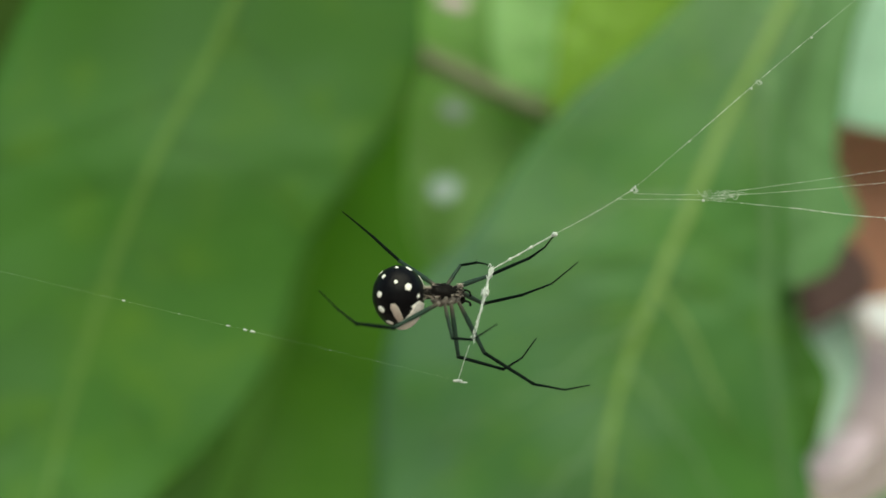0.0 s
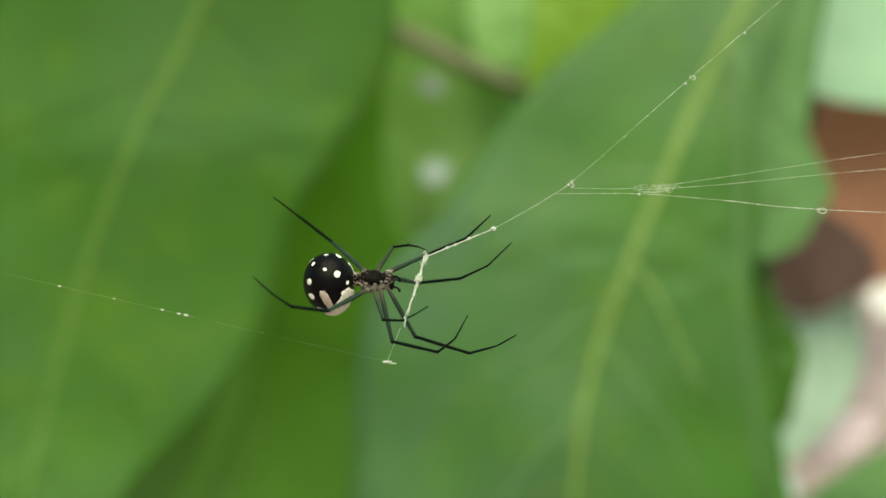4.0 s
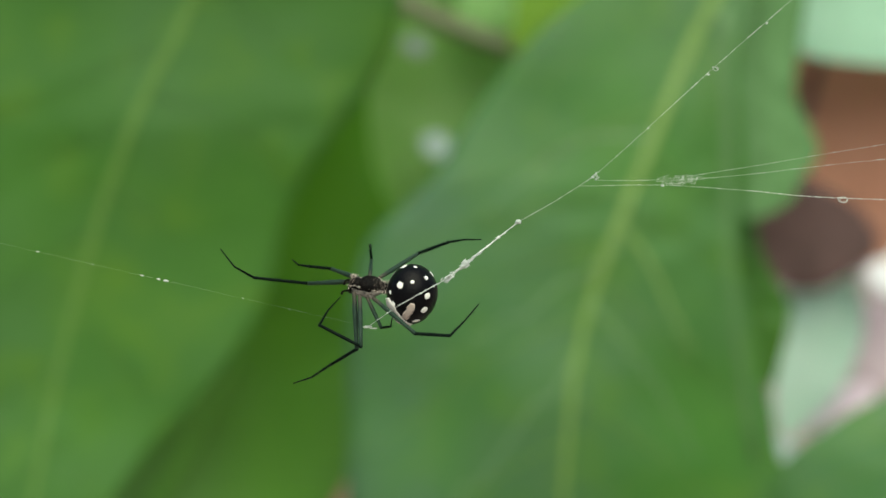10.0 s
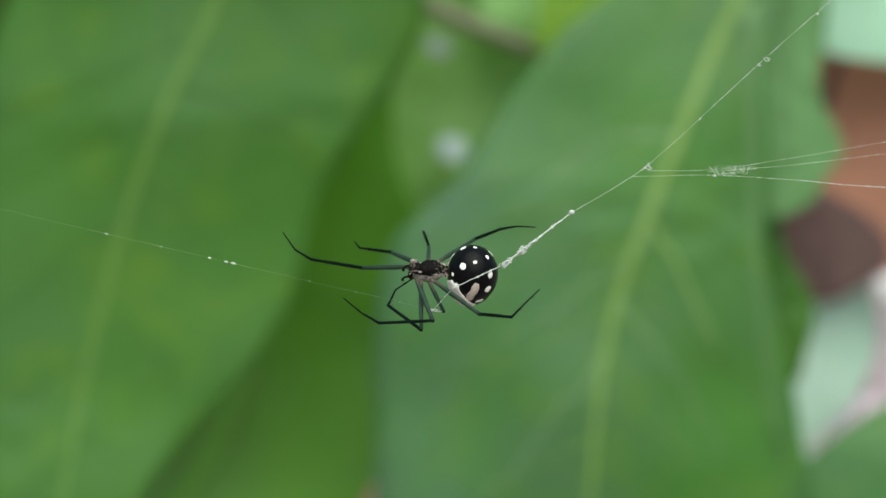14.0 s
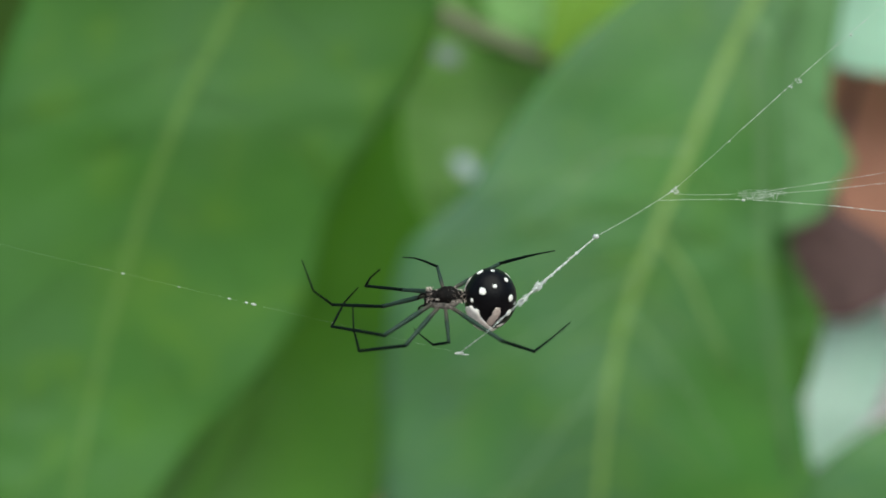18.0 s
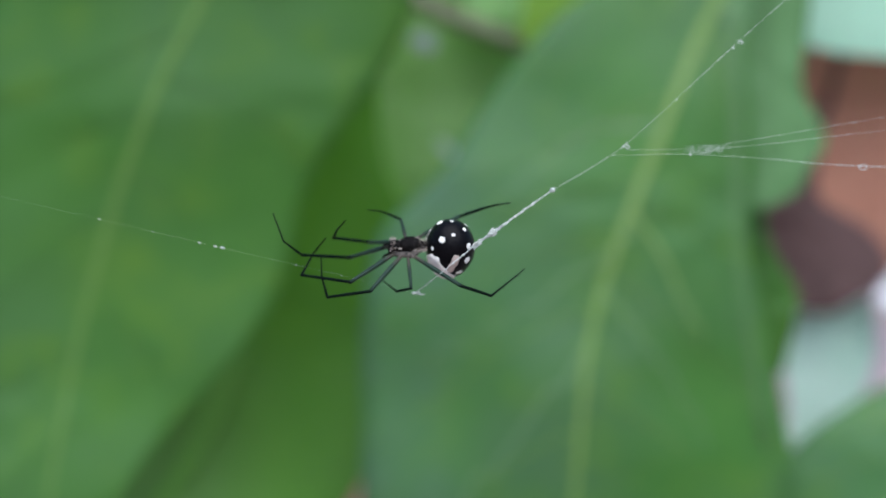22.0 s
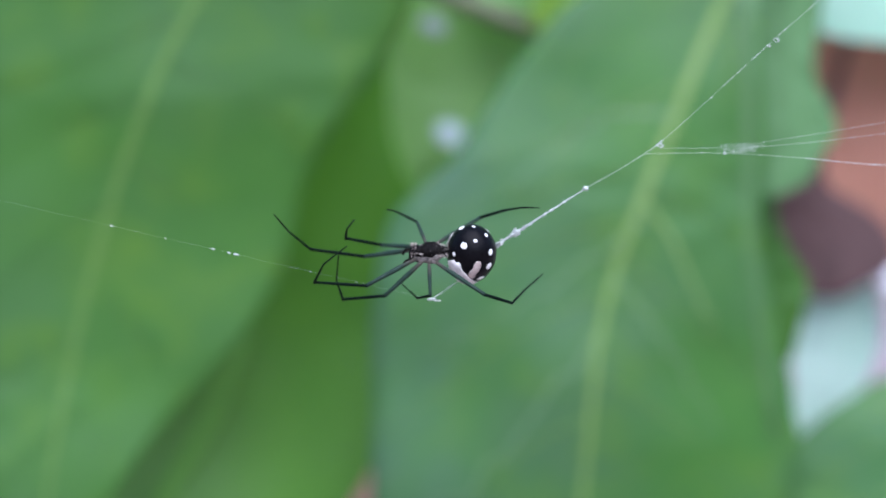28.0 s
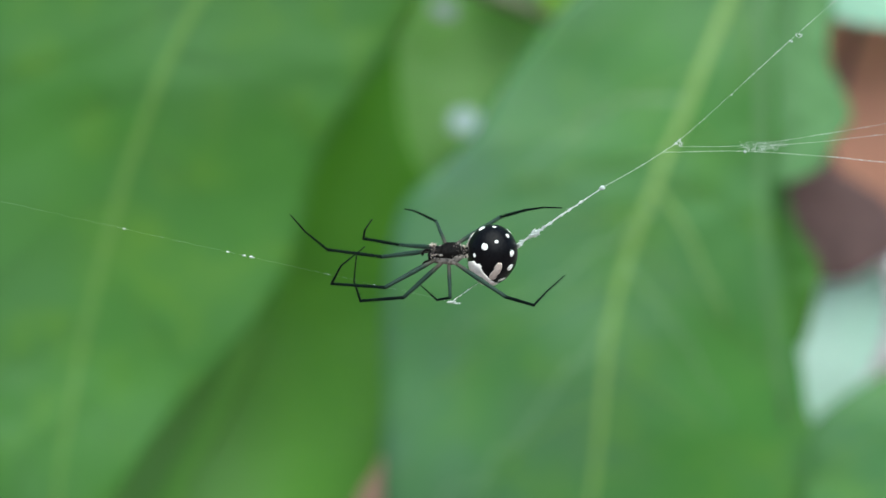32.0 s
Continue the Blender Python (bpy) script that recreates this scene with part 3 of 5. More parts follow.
# joints of each leg from the waist: knee, ankle, foot joint, claw (x, z)
LEG_ROWS = {
    0.0: {
        "L1": ((3.42, -0.66), (5.72, -0.00), (7.77, 0.83), (9.47, 2.41)),
        "L2": ((3.63, 1.10), (6.37, 2.35), (7.15, 2.99), (7.72, 3.86)),
        "L3": ((1.90, 1.76), (2.93, 1.95), (3.38, 1.89), (3.79, 1.72)),
        "L4": ((-1.97, 1.96), (-3.76, 3.55), (-4.64, 4.26), (-5.51, 4.97)),
        "R1": ((3.62, -3.90), (6.68, -5.50), (8.40, -5.71), (10.05, -5.50)),
        "R2": ((1.90, -4.10), (4.94, -4.63), (5.96, -3.68), (6.56, -2.54)),
        "R3": ((1.46, -2.63), (2.67, -2.71), (3.52, -2.18), (4.27, -1.65)),
        "R4": ((-2.00, -1.97), (-4.70, -1.71), (-5.75, -0.62), (-6.81, 0.46)),
    },
    2.0: {
        "L1": ((3.60, -0.63), (6.27, -0.04), (8.00, 0.69), (9.37, 2.19)),
        "L2": ((3.98, 1.13), (6.74, 2.41), (7.43, 3.13), (7.86, 4.01)),
        "L3": ((1.90, 1.85), (3.09, 2.02), (3.51, 1.96), (3.97, 1.76)),
        "L4": ((-2.23, 2.12), (-3.93, 3.48), (-5.07, 4.26), (-6.14, 5.01)),
        "R1": ((3.21, -3.71), (6.90, -4.75), (8.46, -4.37), (9.77, -3.29)),
        "R2": ((1.89, -4.16), (4.81, -4.80), (5.84, -3.90), (6.68, -2.48)),
        "R3": ((1.37, -2.63), (2.56, -2.75), (3.53, -2.20), (4.28, -1.66)),
        "R4": ((-1.90, -1.97), (-4.88, -1.69), (-5.95, -0.66), (-7.02, 0.37)),
    },
    3.0: {
        "L1": ((3.61, -0.30), (6.31, 0.10), (8.06, 0.94), (9.68, 2.55)),
        "L2": ((4.01, 1.47), (6.80, 2.68), (7.66, 3.57), (8.18, 4.11)),
        "L3": ((2.06, 2.07), (3.12, 2.20), (3.72, 2.10), (4.18, 1.93)),
        "L4": ((-1.92, 2.29), (-3.70, 3.67), (-4.59, 4.39), (-5.48, 5.12)),
        "R1": ((3.56, -3.54), (7.10, -4.53), (8.67, -4.08), (9.81, -3.25)),
        "R2": ((2.15, -3.74), (5.09, -4.43), (6.13, -3.49), (6.81, -2.14)),
        "R3": ((1.60, -2.34), (2.84, -2.39), (3.88, -1.84), (4.51, -1.41)),
        "R4": ((-1.58, -1.69), (-4.51, -1.38), (-5.55, -0.34), (-6.55, 0.63)),
    },
    5.5: {
        "L1": ((3.59, 1.66), (6.20, 3.24), (7.07, 3.87), (7.66, 4.64)),
        "L2": ((2.12, 2.70), (4.45, 3.75), (5.50, 4.04), (6.54, 4.01)),
        "L3": ((0.90, 2.59), (1.84, 2.63), (2.19, 2.11), (2.65, 1.48)),
        "L4": ((-2.59, 1.25), (-4.68, 1.56), (-5.48, 1.35), (-6.46, 0.99)),
        "R1": ((4.48, -1.74), (6.58, -2.01), (8.33, -2.01), (9.73, -2.00)),
        "R2": ((2.21, -2.90), (4.84, -3.67), (5.46, -3.07), (5.77, -2.12)),
        "R3": ((1.68, -2.38), (2.73, -2.44), (3.26, -2.02), (3.71, -1.39)),
        "R4": ((-1.46, -2.56), (-3.03, -3.51), (-3.83, -3.16), (-4.53, -2.64)),
    },
    6.0: {
        "L1": ((3.49, 1.87), (5.93, 3.62), (6.97, 4.67), (7.94, 5.69)),
        "L2": ((2.44, 2.63), (4.88, 3.76), (5.75, 3.93), (6.69, 3.94)),
        "L3": ((0.97, 2.56), (1.92, 2.39), (2.34, 1.86), (2.79, 1.44)),
        "L4": ((-2.45, 1.01), (-4.44, 1.32), (-5.17, 1.11), (-6.01, 0.79)),
        "R1": ((4.03, -2.27), (6.66, -2.90), (9.11, -3.46), (11.22, -3.63)),
        "R2": ((2.28, -2.87), (4.91, -3.64), (5.61, -3.04), (5.88, -2.27)),
        "R3": ((1.68, -2.52), (2.63, -2.56), (3.33, -2.06), (3.85, -1.57)),
        "R4": ((-1.57, -2.99), (-2.97, -3.66), (-3.84, -3.24), (-4.68, -2.71)),
    },
    6.5: {
        "L1": ((3.32, 1.90), (5.75, 3.76), (6.80, 4.81), (7.91, 5.76)),
        "L2": ((2.27, 2.63), (4.71, 3.76), (5.58, 3.97), (6.45, 3.97)),
        "L3": ((0.77, 2.52), (1.74, 2.42), (2.09, 1.90), (2.44, 1.48)),
        "L4": ((-2.62, 1.01), (-4.71, 1.25), (-5.52, 1.00), (-6.28, 0.76)),
        "R1": ((3.78, -2.31), (6.83, -3.01), (9.11, -3.42), (11.04, -3.45)),
        "R2": ((2.17, -2.91), (4.80, -3.64), (5.36, -3.08), (5.64, -2.30)),
        "R3": ((1.47, -2.49), (2.52, -2.52), (3.15, -2.03), (3.60, -1.54)),
        "R4": ((-1.57, -2.92), (-3.15, -3.63), (-4.02, -3.28), (-5.07, -2.75)),
    },
    6.8: {
        "L1": ((3.73, 1.51), (6.35, 2.92), (7.22, 3.80), (7.67, 4.77)),
        "L2": ((2.27, 2.67), (4.43, 3.79), (5.30, 3.86), (6.27, 3.86)),
        "L3": ((0.84, 2.49), (1.64, 2.38), (1.99, 1.86), (2.34, 1.34)),
        "L4": ((-2.65, 1.15), (-4.64, 1.39), (-5.44, 1.18), (-6.28, 0.83)),
        "R1": ((4.62, -1.71), (7.07, -1.99), (8.29, -2.33), (9.35, -2.75)),
        "R2": ((2.34, -2.87), (4.73, -3.57), (5.32, -2.94), (5.53, -2.16)),
        "R3": ((1.40, -2.52), (2.45, -2.59), (3.04, -1.99), (3.57, -1.47)),
        "R4": ((-1.68, -3.06), (-3.43, -3.76), (-4.65, -3.59), (-5.70, -3.42)),
    },
    7.0: {
        "L1": ((0.98, 4.10), (1.67, 5.50), (2.30, 6.54), (2.99, 7.52)),
        "L2": ((0.98, 4.34), (3.41, 5.39), (4.98, 4.74), (6.03, 3.97)),
        "L3": ((-0.24, 2.80), (0.70, 2.70), (1.15, 2.18), (1.68, 1.48)),
        "L4": ((-2.44, 1.08), (-4.68, 1.36), (-5.58, 1.14), (-6.42, 0.93)),
        "R1": ((3.60, 1.38), (6.56, 3.41), (7.32, 4.29), (7.95, 5.02)),
        "R2": ((3.49, -0.45), (5.06, 1.24), (5.10, 2.18), (4.12, 2.88)),
        "R3": ((2.10, -1.22), (2.73, -1.61), (2.90, -1.50), (2.97, -1.22)),
        "R4": ((0.60, -2.92), (1.68, -4.25), (2.38, -4.29), (3.15, -4.25)),
    },
    7.2: {
        "L1": ((-1.39, 3.67), (-2.44, 4.72), (-3.13, 5.42), (-3.82, 6.11)),
        "L2": ((-1.57, 1.93), (-2.62, 1.92), (-2.72, 2.10), (-2.79, 2.34)),
        "L3": ((-1.46, 2.38), (-0.52, 2.38), (0.00, 2.10), (0.35, 2.56)),
        "L4": ((-3.14, -0.00), (-5.59, 0.17), (-6.28, 0.52), (-7.15, 0.87)),
        "R1": ((2.79, 2.63), (4.88, 4.04), (6.27, 4.67), (7.14, 4.98)),
        "R2": ((2.27, 0.25), (4.12, 1.87), (4.12, 2.29), (3.77, 2.74)),
        "R3": ((1.92, -0.17), (2.73, -0.52), (2.45, -0.77), (2.03, -0.80)),
        "R4": ((1.05, -2.28), (2.62, -2.98), (3.15, -2.63), (3.67, -2.10)),
    },
    7.5: {
        "L1": ((-5.06, 1.22), (-8.47, 1.74), (-9.76, 1.99), (-11.15, 2.02)),
        "L2": ((-4.47, -0.35), (-6.80, 0.27), (-7.74, 0.98), (-8.47, 1.67)),
        "L3": ((-1.75, -0.07), (-1.22, -0.42), (-0.87, -0.25), (-0.70, 0.10)),
        "L4": ((-0.88, -2.00), (-0.70, -3.76), (-0.35, -4.01), (0.35, -3.76)),
        "R1": ((-1.91, 3.36), (-2.95, 4.82), (-3.37, 5.45), (-3.82, 6.04)),
        "R2": ((0.56, 2.28), (2.44, 3.89), (3.31, 3.82), (3.63, 3.26)),
        "R3": ((1.05, 1.61), (1.92, 1.75), (2.51, 1.68), (2.97, 1.47)),
        "R4": ((2.16, -0.42), (3.95, -1.12), (3.67, -1.40), (3.32, -1.75)),
    },
    7.7: {
        "L1": ((-5.13, 0.10), (-8.90, 0.69), (-9.76, 1.25), (-10.74, 1.74)),
        "L2": ((-4.09, -1.30), (-6.98, -0.71), (-7.68, 0.10), (-8.09, 1.25)),
        "L3": ((-1.05, -1.12), (-1.64, -1.72), (-1.57, -1.65), (-1.50, -1.54)),
        "L4": ((1.05, -3.23), (2.62, -3.68), (3.49, -2.70), (4.47, -1.64)),
        "R1": ((-3.20, 3.49), (-4.00, 4.47), (-4.35, 4.99), (-4.76, 5.69)),
        "R2": ((-0.35, 2.80), (1.40, 4.06), (1.92, 3.43), (2.27, 1.86)),
        "R3": ((0.73, 2.10), (1.57, 2.49), (2.27, 2.38), (2.72, 1.79)),
        "R4": ((1.92, 0.91), (3.31, 2.03), (3.59, 2.31), (3.84, 2.56)),
    },
    8.0: {
        "L1": ((-4.55, -2.53), (-7.77, -2.01), (-8.74, -0.53), (-9.63, 1.39)),
        "L2": ((-2.46, -3.86), (-2.89, -5.27), (-2.92, -5.80), (-2.89, -6.33)),
        "L3": ((-0.35, -1.58), (-0.18, -2.10), (-0.00, -2.28), (0.17, -2.46)),
        "L4": ((1.92, -2.80), (3.84, -3.44), (4.72, -2.87), (5.77, -2.20)),
        "R1": ((-4.72, 0.10), (-6.64, -0.01), (-7.34, 0.06), (-8.21, 0.17)),
        "R2": ((-3.14, 0.77), (-4.54, 0.52), (-5.24, 0.35), (-5.94, 0.27)),
        "R3": ((0.28, 2.10), (1.47, 2.34), (1.82, 2.00), (2.10, 1.58)),
        "R4": ((2.45, 1.33), (3.74, 1.51), (3.70, 0.88), (3.63, 0.35)),
    },
    8.3: {
        "L1": ((-4.15, -2.46), (-7.65, -2.53), (-8.87, -2.04), (-9.88, -1.23)),
        "L2": ((-1.87, -3.60), (-2.76, -5.30), (-2.69, -6.18), (-2.17, -6.54)),
        "L3": ((0.13, -1.76), (0.59, -2.54), (0.94, -2.47), (1.11, -2.29)),
        "L4": ((1.99, -2.93), (4.10, -3.07), (4.97, -2.19), (5.92, -1.24)),
        "R1": ((-4.31, -0.60), (-7.63, -0.17), (-8.67, 0.53), (-9.53, 1.83)),
        "R2": ((-2.73, 0.88), (-3.60, 1.06), (-4.12, 1.16), (-4.72, 1.27)),
        "R3": ((-0.45, 1.41), (-0.20, 2.04), (-0.13, 1.58), (-0.10, 1.06)),
        "R4": ((1.47, 1.30), (2.95, 2.07), (3.75, 2.04), (4.49, 1.83)),
    },
    8.6: {
        "L1": ((-3.53, -2.97), (-6.71, -5.34), (-8.65, -6.22), (-10.06, -6.75)),
        "L2": ((-1.95, -2.97), (-2.48, -3.32), (-3.01, -3.78), (-3.54, -4.21)),
        "L3": ((0.17, -2.27), (0.69, -2.09), (0.87, -1.91), (1.05, -1.74)),
        "L4": ((2.27, -2.63), (4.46, -2.70), (5.27, -1.75), (6.22, -0.76)),
        "R1": ((-4.56, -0.17), (-7.88, 0.30), (-8.92, 1.11), (-9.89, 2.17)),
        "R2": ((-3.32, 1.10), (-4.20, 1.28), (-4.72, 1.39), (-5.32, 1.53)),
        "R3": ((-0.87, 1.80), (-1.35, 2.68), (-1.39, 2.79), (-1.46, 2.86)),
        "R4": ((2.46, 1.80), (4.40, 2.60), (5.63, 2.92), (6.86, 2.99)),
    },
    9.0: {
        "L1": ((-3.54, -3.25), (-6.21, -5.66), (-7.81, -7.08), (-9.48, -8.00)),
        "L2": ((-2.67, -3.72), (-4.09, -5.03), (-4.80, -5.67), (-5.76, -6.37)),
        "L3": ((-0.01, -2.38), (1.04, -2.38), (1.22, -2.13), (1.40, -1.78)),
        "L4": ((2.28, -2.39), (4.22, -2.54), (5.11, -1.69), (6.13, -0.66)),
        "R1": ((-4.75, 0.12), (-8.25, 0.74), (-9.12, 1.37), (-9.98, 2.36)),
        "R2": ((-3.16, 1.07), (-4.45, 1.50), (-5.01, 1.68), (-5.61, 1.86)),
        "R3": ((0.01, 1.41), (0.36, 1.84), (0.47, 1.87), (0.54, 1.91)),
        "R4": ((2.30, 2.01), (4.24, 2.81), (5.29, 3.02), (6.46, 3.16)),
    },
    9.5: {
        "L1": ((-1.20, -3.97), (-3.57, -4.71), (-4.63, -4.48), (-5.57, -4.05)),
        "L2": ((-0.98, -3.65), (-3.08, -1.86), (-2.48, -1.12), (-1.66, -0.52)),
        "L3": ((0.33, -2.66), (0.86, -2.31), (1.04, -2.13), (1.22, -1.78)),
        "L4": ((2.45, -2.75), (4.68, -2.94), (5.46, -2.16), (6.49, -1.13)),
        "R1": ((-4.40, -0.26), (-7.56, 0.39), (-8.53, 1.10), (-9.56, 2.16)),
        "R2": ((-2.81, 0.72), (-4.21, 1.15), (-4.74, 1.33), (-5.15, 1.51)),
        "R3": ((-0.24, 1.24), (-0.33, 2.23), (-0.23, 2.02), (-0.23, 1.66)),
        "R4": ((2.65, 1.58), (4.42, 2.35), (5.48, 2.63), (6.72, 2.73)),
    },
    10.0: {
        "L1": ((-1.62, -3.73), (-3.47, -5.14), (-4.54, -5.67), (-5.50, -5.73)),
        "L2": ((-1.34, -3.48), (-3.91, -2.18), (-3.44, -1.40), (-2.73, -0.69)),
        "L3": ((-0.09, -2.42), (0.44, -2.49), (0.51, -2.32), (0.55, -1.96)),
        "L4": ((2.03, -2.57), (4.16, -2.80), (5.05, -1.99), (6.01, -1.00)),
        "R1": ((-4.83, 0.10), (-8.17, 0.58), (-9.22, 1.40), (-10.25, 2.39)),
        "R2": ((-3.42, 0.98), (-4.65, 1.34), (-5.17, 1.52), (-5.70, 1.73)),
        "R3": ((-0.77, 1.60), (-0.83, 2.59), (-0.76, 2.55), (-0.83, 2.31)),
        "R4": ((2.23, 1.93), (4.18, 2.70), (5.24, 2.91), (6.19, 2.97)),
    },
    11.0: {
        "L1": ((-1.52, -4.01), (-3.30, -5.53), (-4.19, -6.03), (-5.18, -6.27)),
        "L2": ((-1.80, -3.65), (-4.58, -2.32), (-3.90, -1.22), (-2.55, -0.34)),
        "L3": ((-0.09, -2.70), (0.55, -2.71), (0.69, -2.42), (0.98, -1.89)),
        "L4": ((2.03, -2.61), (4.16, -2.84), (5.05, -2.02), (6.01, -1.07)),
        "R1": ((-5.01, 0.17), (-8.17, 0.72), (-9.39, 1.36), (-10.36, 2.39)),
        "R2": ((-3.24, 1.04), (-4.47, 1.33), (-5.17, 1.59), (-5.77, 1.69)),
        "R3": ((-0.70, 1.67), (-0.76, 2.66), (-0.69, 2.62), (-0.73, 2.37)),
        "R4": ((2.23, 1.90), (4.00, 2.67), (5.06, 2.87), (6.12, 2.87)),
    },
    12.0: {
        "L1": ((-0.37, -2.56), (-2.50, -2.80), (-4.57, -4.03), (-5.59, -3.27)),
        "L2": ((-1.54, -2.31), (-1.99, -1.23), (-2.13, -1.16), (-2.24, -1.12)),
        "L3": ((0.41, -2.25), (0.24, -1.78), (0.06, -1.43), (-0.11, -1.07)),
        "L4": ((2.19, -2.44), (4.21, -2.64), (5.03, -1.82), (6.10, -0.94)),
        "R1": ((-4.87, 0.35), (-8.22, 1.05), (-9.44, 1.66), (-10.31, 2.55)),
        "R2": ((-3.27, 1.34), (-4.50, 1.63), (-5.03, 1.77), (-5.74, 1.96)),
        "R3": ((-0.62, 1.42), (-0.96, 2.21), (-0.93, 1.96), (-0.90, 1.68)),
        "R4": ((2.04, 2.05), (3.64, 2.82), (4.70, 2.88), (5.87, 2.91)),
    },
    13.0: {
        "L1": ((-0.71, -2.75), (-4.08, -2.65), (-4.96, -2.00), (-5.59, -0.78)),
        "L2": ((-1.60, -3.38), (-3.18, -1.51), (-2.64, -0.69), (-2.11, -0.34)),
        "L3": ((-0.17, -2.50), (-0.27, -2.14), (-0.41, -1.78), (-0.52, -1.25)),
        "L4": ((2.07, -2.45), (4.21, -2.72), (5.07, -2.01), (6.07, -1.05)),
        "R1": ((-4.94, 0.11), (-8.12, 0.77), (-9.24, 1.39), (-10.29, 2.50)),
        "R2": ((-3.33, 1.02), (-4.57, 1.39), (-5.10, 1.53), (-5.74, 1.75)),
        "R3": ((-1.02, 1.61), (-1.55, 2.40), (-1.48, 2.15), (-1.38, 1.90)),
        "R4": ((2.00, 2.05), (3.78, 2.71), (4.66, 2.85), (5.80, 2.87)),
    },
    14.0: {
        "L1": ((-0.71, -2.85), (-4.03, -3.10), (-5.16, -2.63), (-6.21, -1.54)),
        "L2": ((-1.43, -3.49), (-3.48, -2.11), (-3.01, -1.22), (-1.75, -0.34)),
        "L3": ((0.01, -2.50), (-0.24, -2.14), (-0.34, -1.78), (-0.45, -1.43)),
        "L4": ((2.15, -2.46), (4.18, -2.77), (5.01, -2.09), (6.08, -1.21)),
        "R1": ((-5.13, 0.12), (-8.31, 0.80), (-9.18, 1.52), (-10.05, 2.52)),
        "R2": ((-3.34, 1.03), (-4.76, 1.40), (-5.21, 1.55), (-5.57, 1.84)),
        "R3": ((-0.85, 1.43), (-1.19, 2.40), (-1.13, 2.15), (-1.06, 1.86)),
        "R4": ((2.18, 1.83), (3.78, 2.53), (4.68, 2.73), (5.82, 2.72)),
    },
    14.5: {
        "L1": ((-4.73, -2.11), (-7.75, -1.72), (-8.62, -0.63), (-8.89, 0.62)),
        "L2": ((-3.49, -2.84), (-5.99, -3.24), (-7.57, -1.72), (-8.80, -0.27)),
        "L3": ((-0.09, -2.33), (-0.16, -1.79), (-0.22, -1.43), (-0.26, -1.07)),
        "L4": ((2.60, -2.36), (4.64, -3.10), (5.64, -2.39), (6.90, -1.50)),
        "R1": ((-4.72, -1.03), (-7.98, -0.46), (-8.78, 0.80), (-9.19, 2.23)),
        "R2": ((-3.64, -0.04), (-5.59, 0.66), (-5.22, 1.30), (-4.51, 2.01)),
        "R3": ((-0.60, 1.08), (-1.30, 1.98), (-1.66, 2.45), (-2.08, 2.88)),
        "R4": ((2.62, 1.59), (4.23, 2.29), (5.12, 2.57), (6.02, 2.81)),
    },
    19.0: {
        "L1": ((-4.60, -2.14), (-7.81, -1.76), (-7.09, -0.43), (-6.19, 0.64)),
        "L2": ((-3.35, -2.72), (-6.11, -3.14), (-6.46, -1.87), (-6.55, -0.44)),
        "L3": ((-0.73, -2.63), (-1.66, -2.87), (-2.27, -2.44), (-2.81, -2.00)),
        "L4": ((2.40, -2.39), (4.38, -3.12), (5.46, -2.30), (6.62, -1.47)),
        "R1": ((-4.77, -0.80), (-7.80, -0.50), (-8.86, 0.47), (-9.59, 2.23)),
        "R2": ((-3.51, 0.16), (-5.79, 0.56), (-5.47, 1.17), (-4.86, 1.78)),
        "R3": ((-1.35, 1.69), (-2.07, 2.05), (-2.78, 2.31), (-3.50, 2.38)),
        "R4": ((2.59, 1.86), (4.02, 2.39), (4.92, 2.67), (5.89, 2.74)),
    },
    28.0: {
        "L1": ((-4.84, -2.05), (-8.16, -1.92), (-7.51, -0.67), (-6.07, 0.40)),
        "L2": ((-3.78, -2.85), (-6.39, -3.08), (-6.80, -1.75), (-6.61, -0.14)),
        "L3": ((-0.84, -2.69), (-1.63, -2.94), (-2.16, -2.50), (-2.77, -1.89)),
        "L4": ((2.51, -2.54), (4.31, -3.20), (5.21, -2.38), (6.36, -1.48)),
        "R1": ((-5.01, -0.40), (-8.56, 0.13), (-9.79, 1.31), (-10.56, 2.46)),
        "R2": ((-3.93, 0.28), (-6.17, 0.83), (-6.06, 1.47), (-5.63, 2.00)),
        "R3": ((-1.60, 1.80), (-2.67, 2.34), (-3.10, 2.56), (-3.59, 2.67)),
        "R4": ((2.51, 2.03), (3.95, 2.56), (5.02, 2.77), (5.99, 2.80)),
    },
}
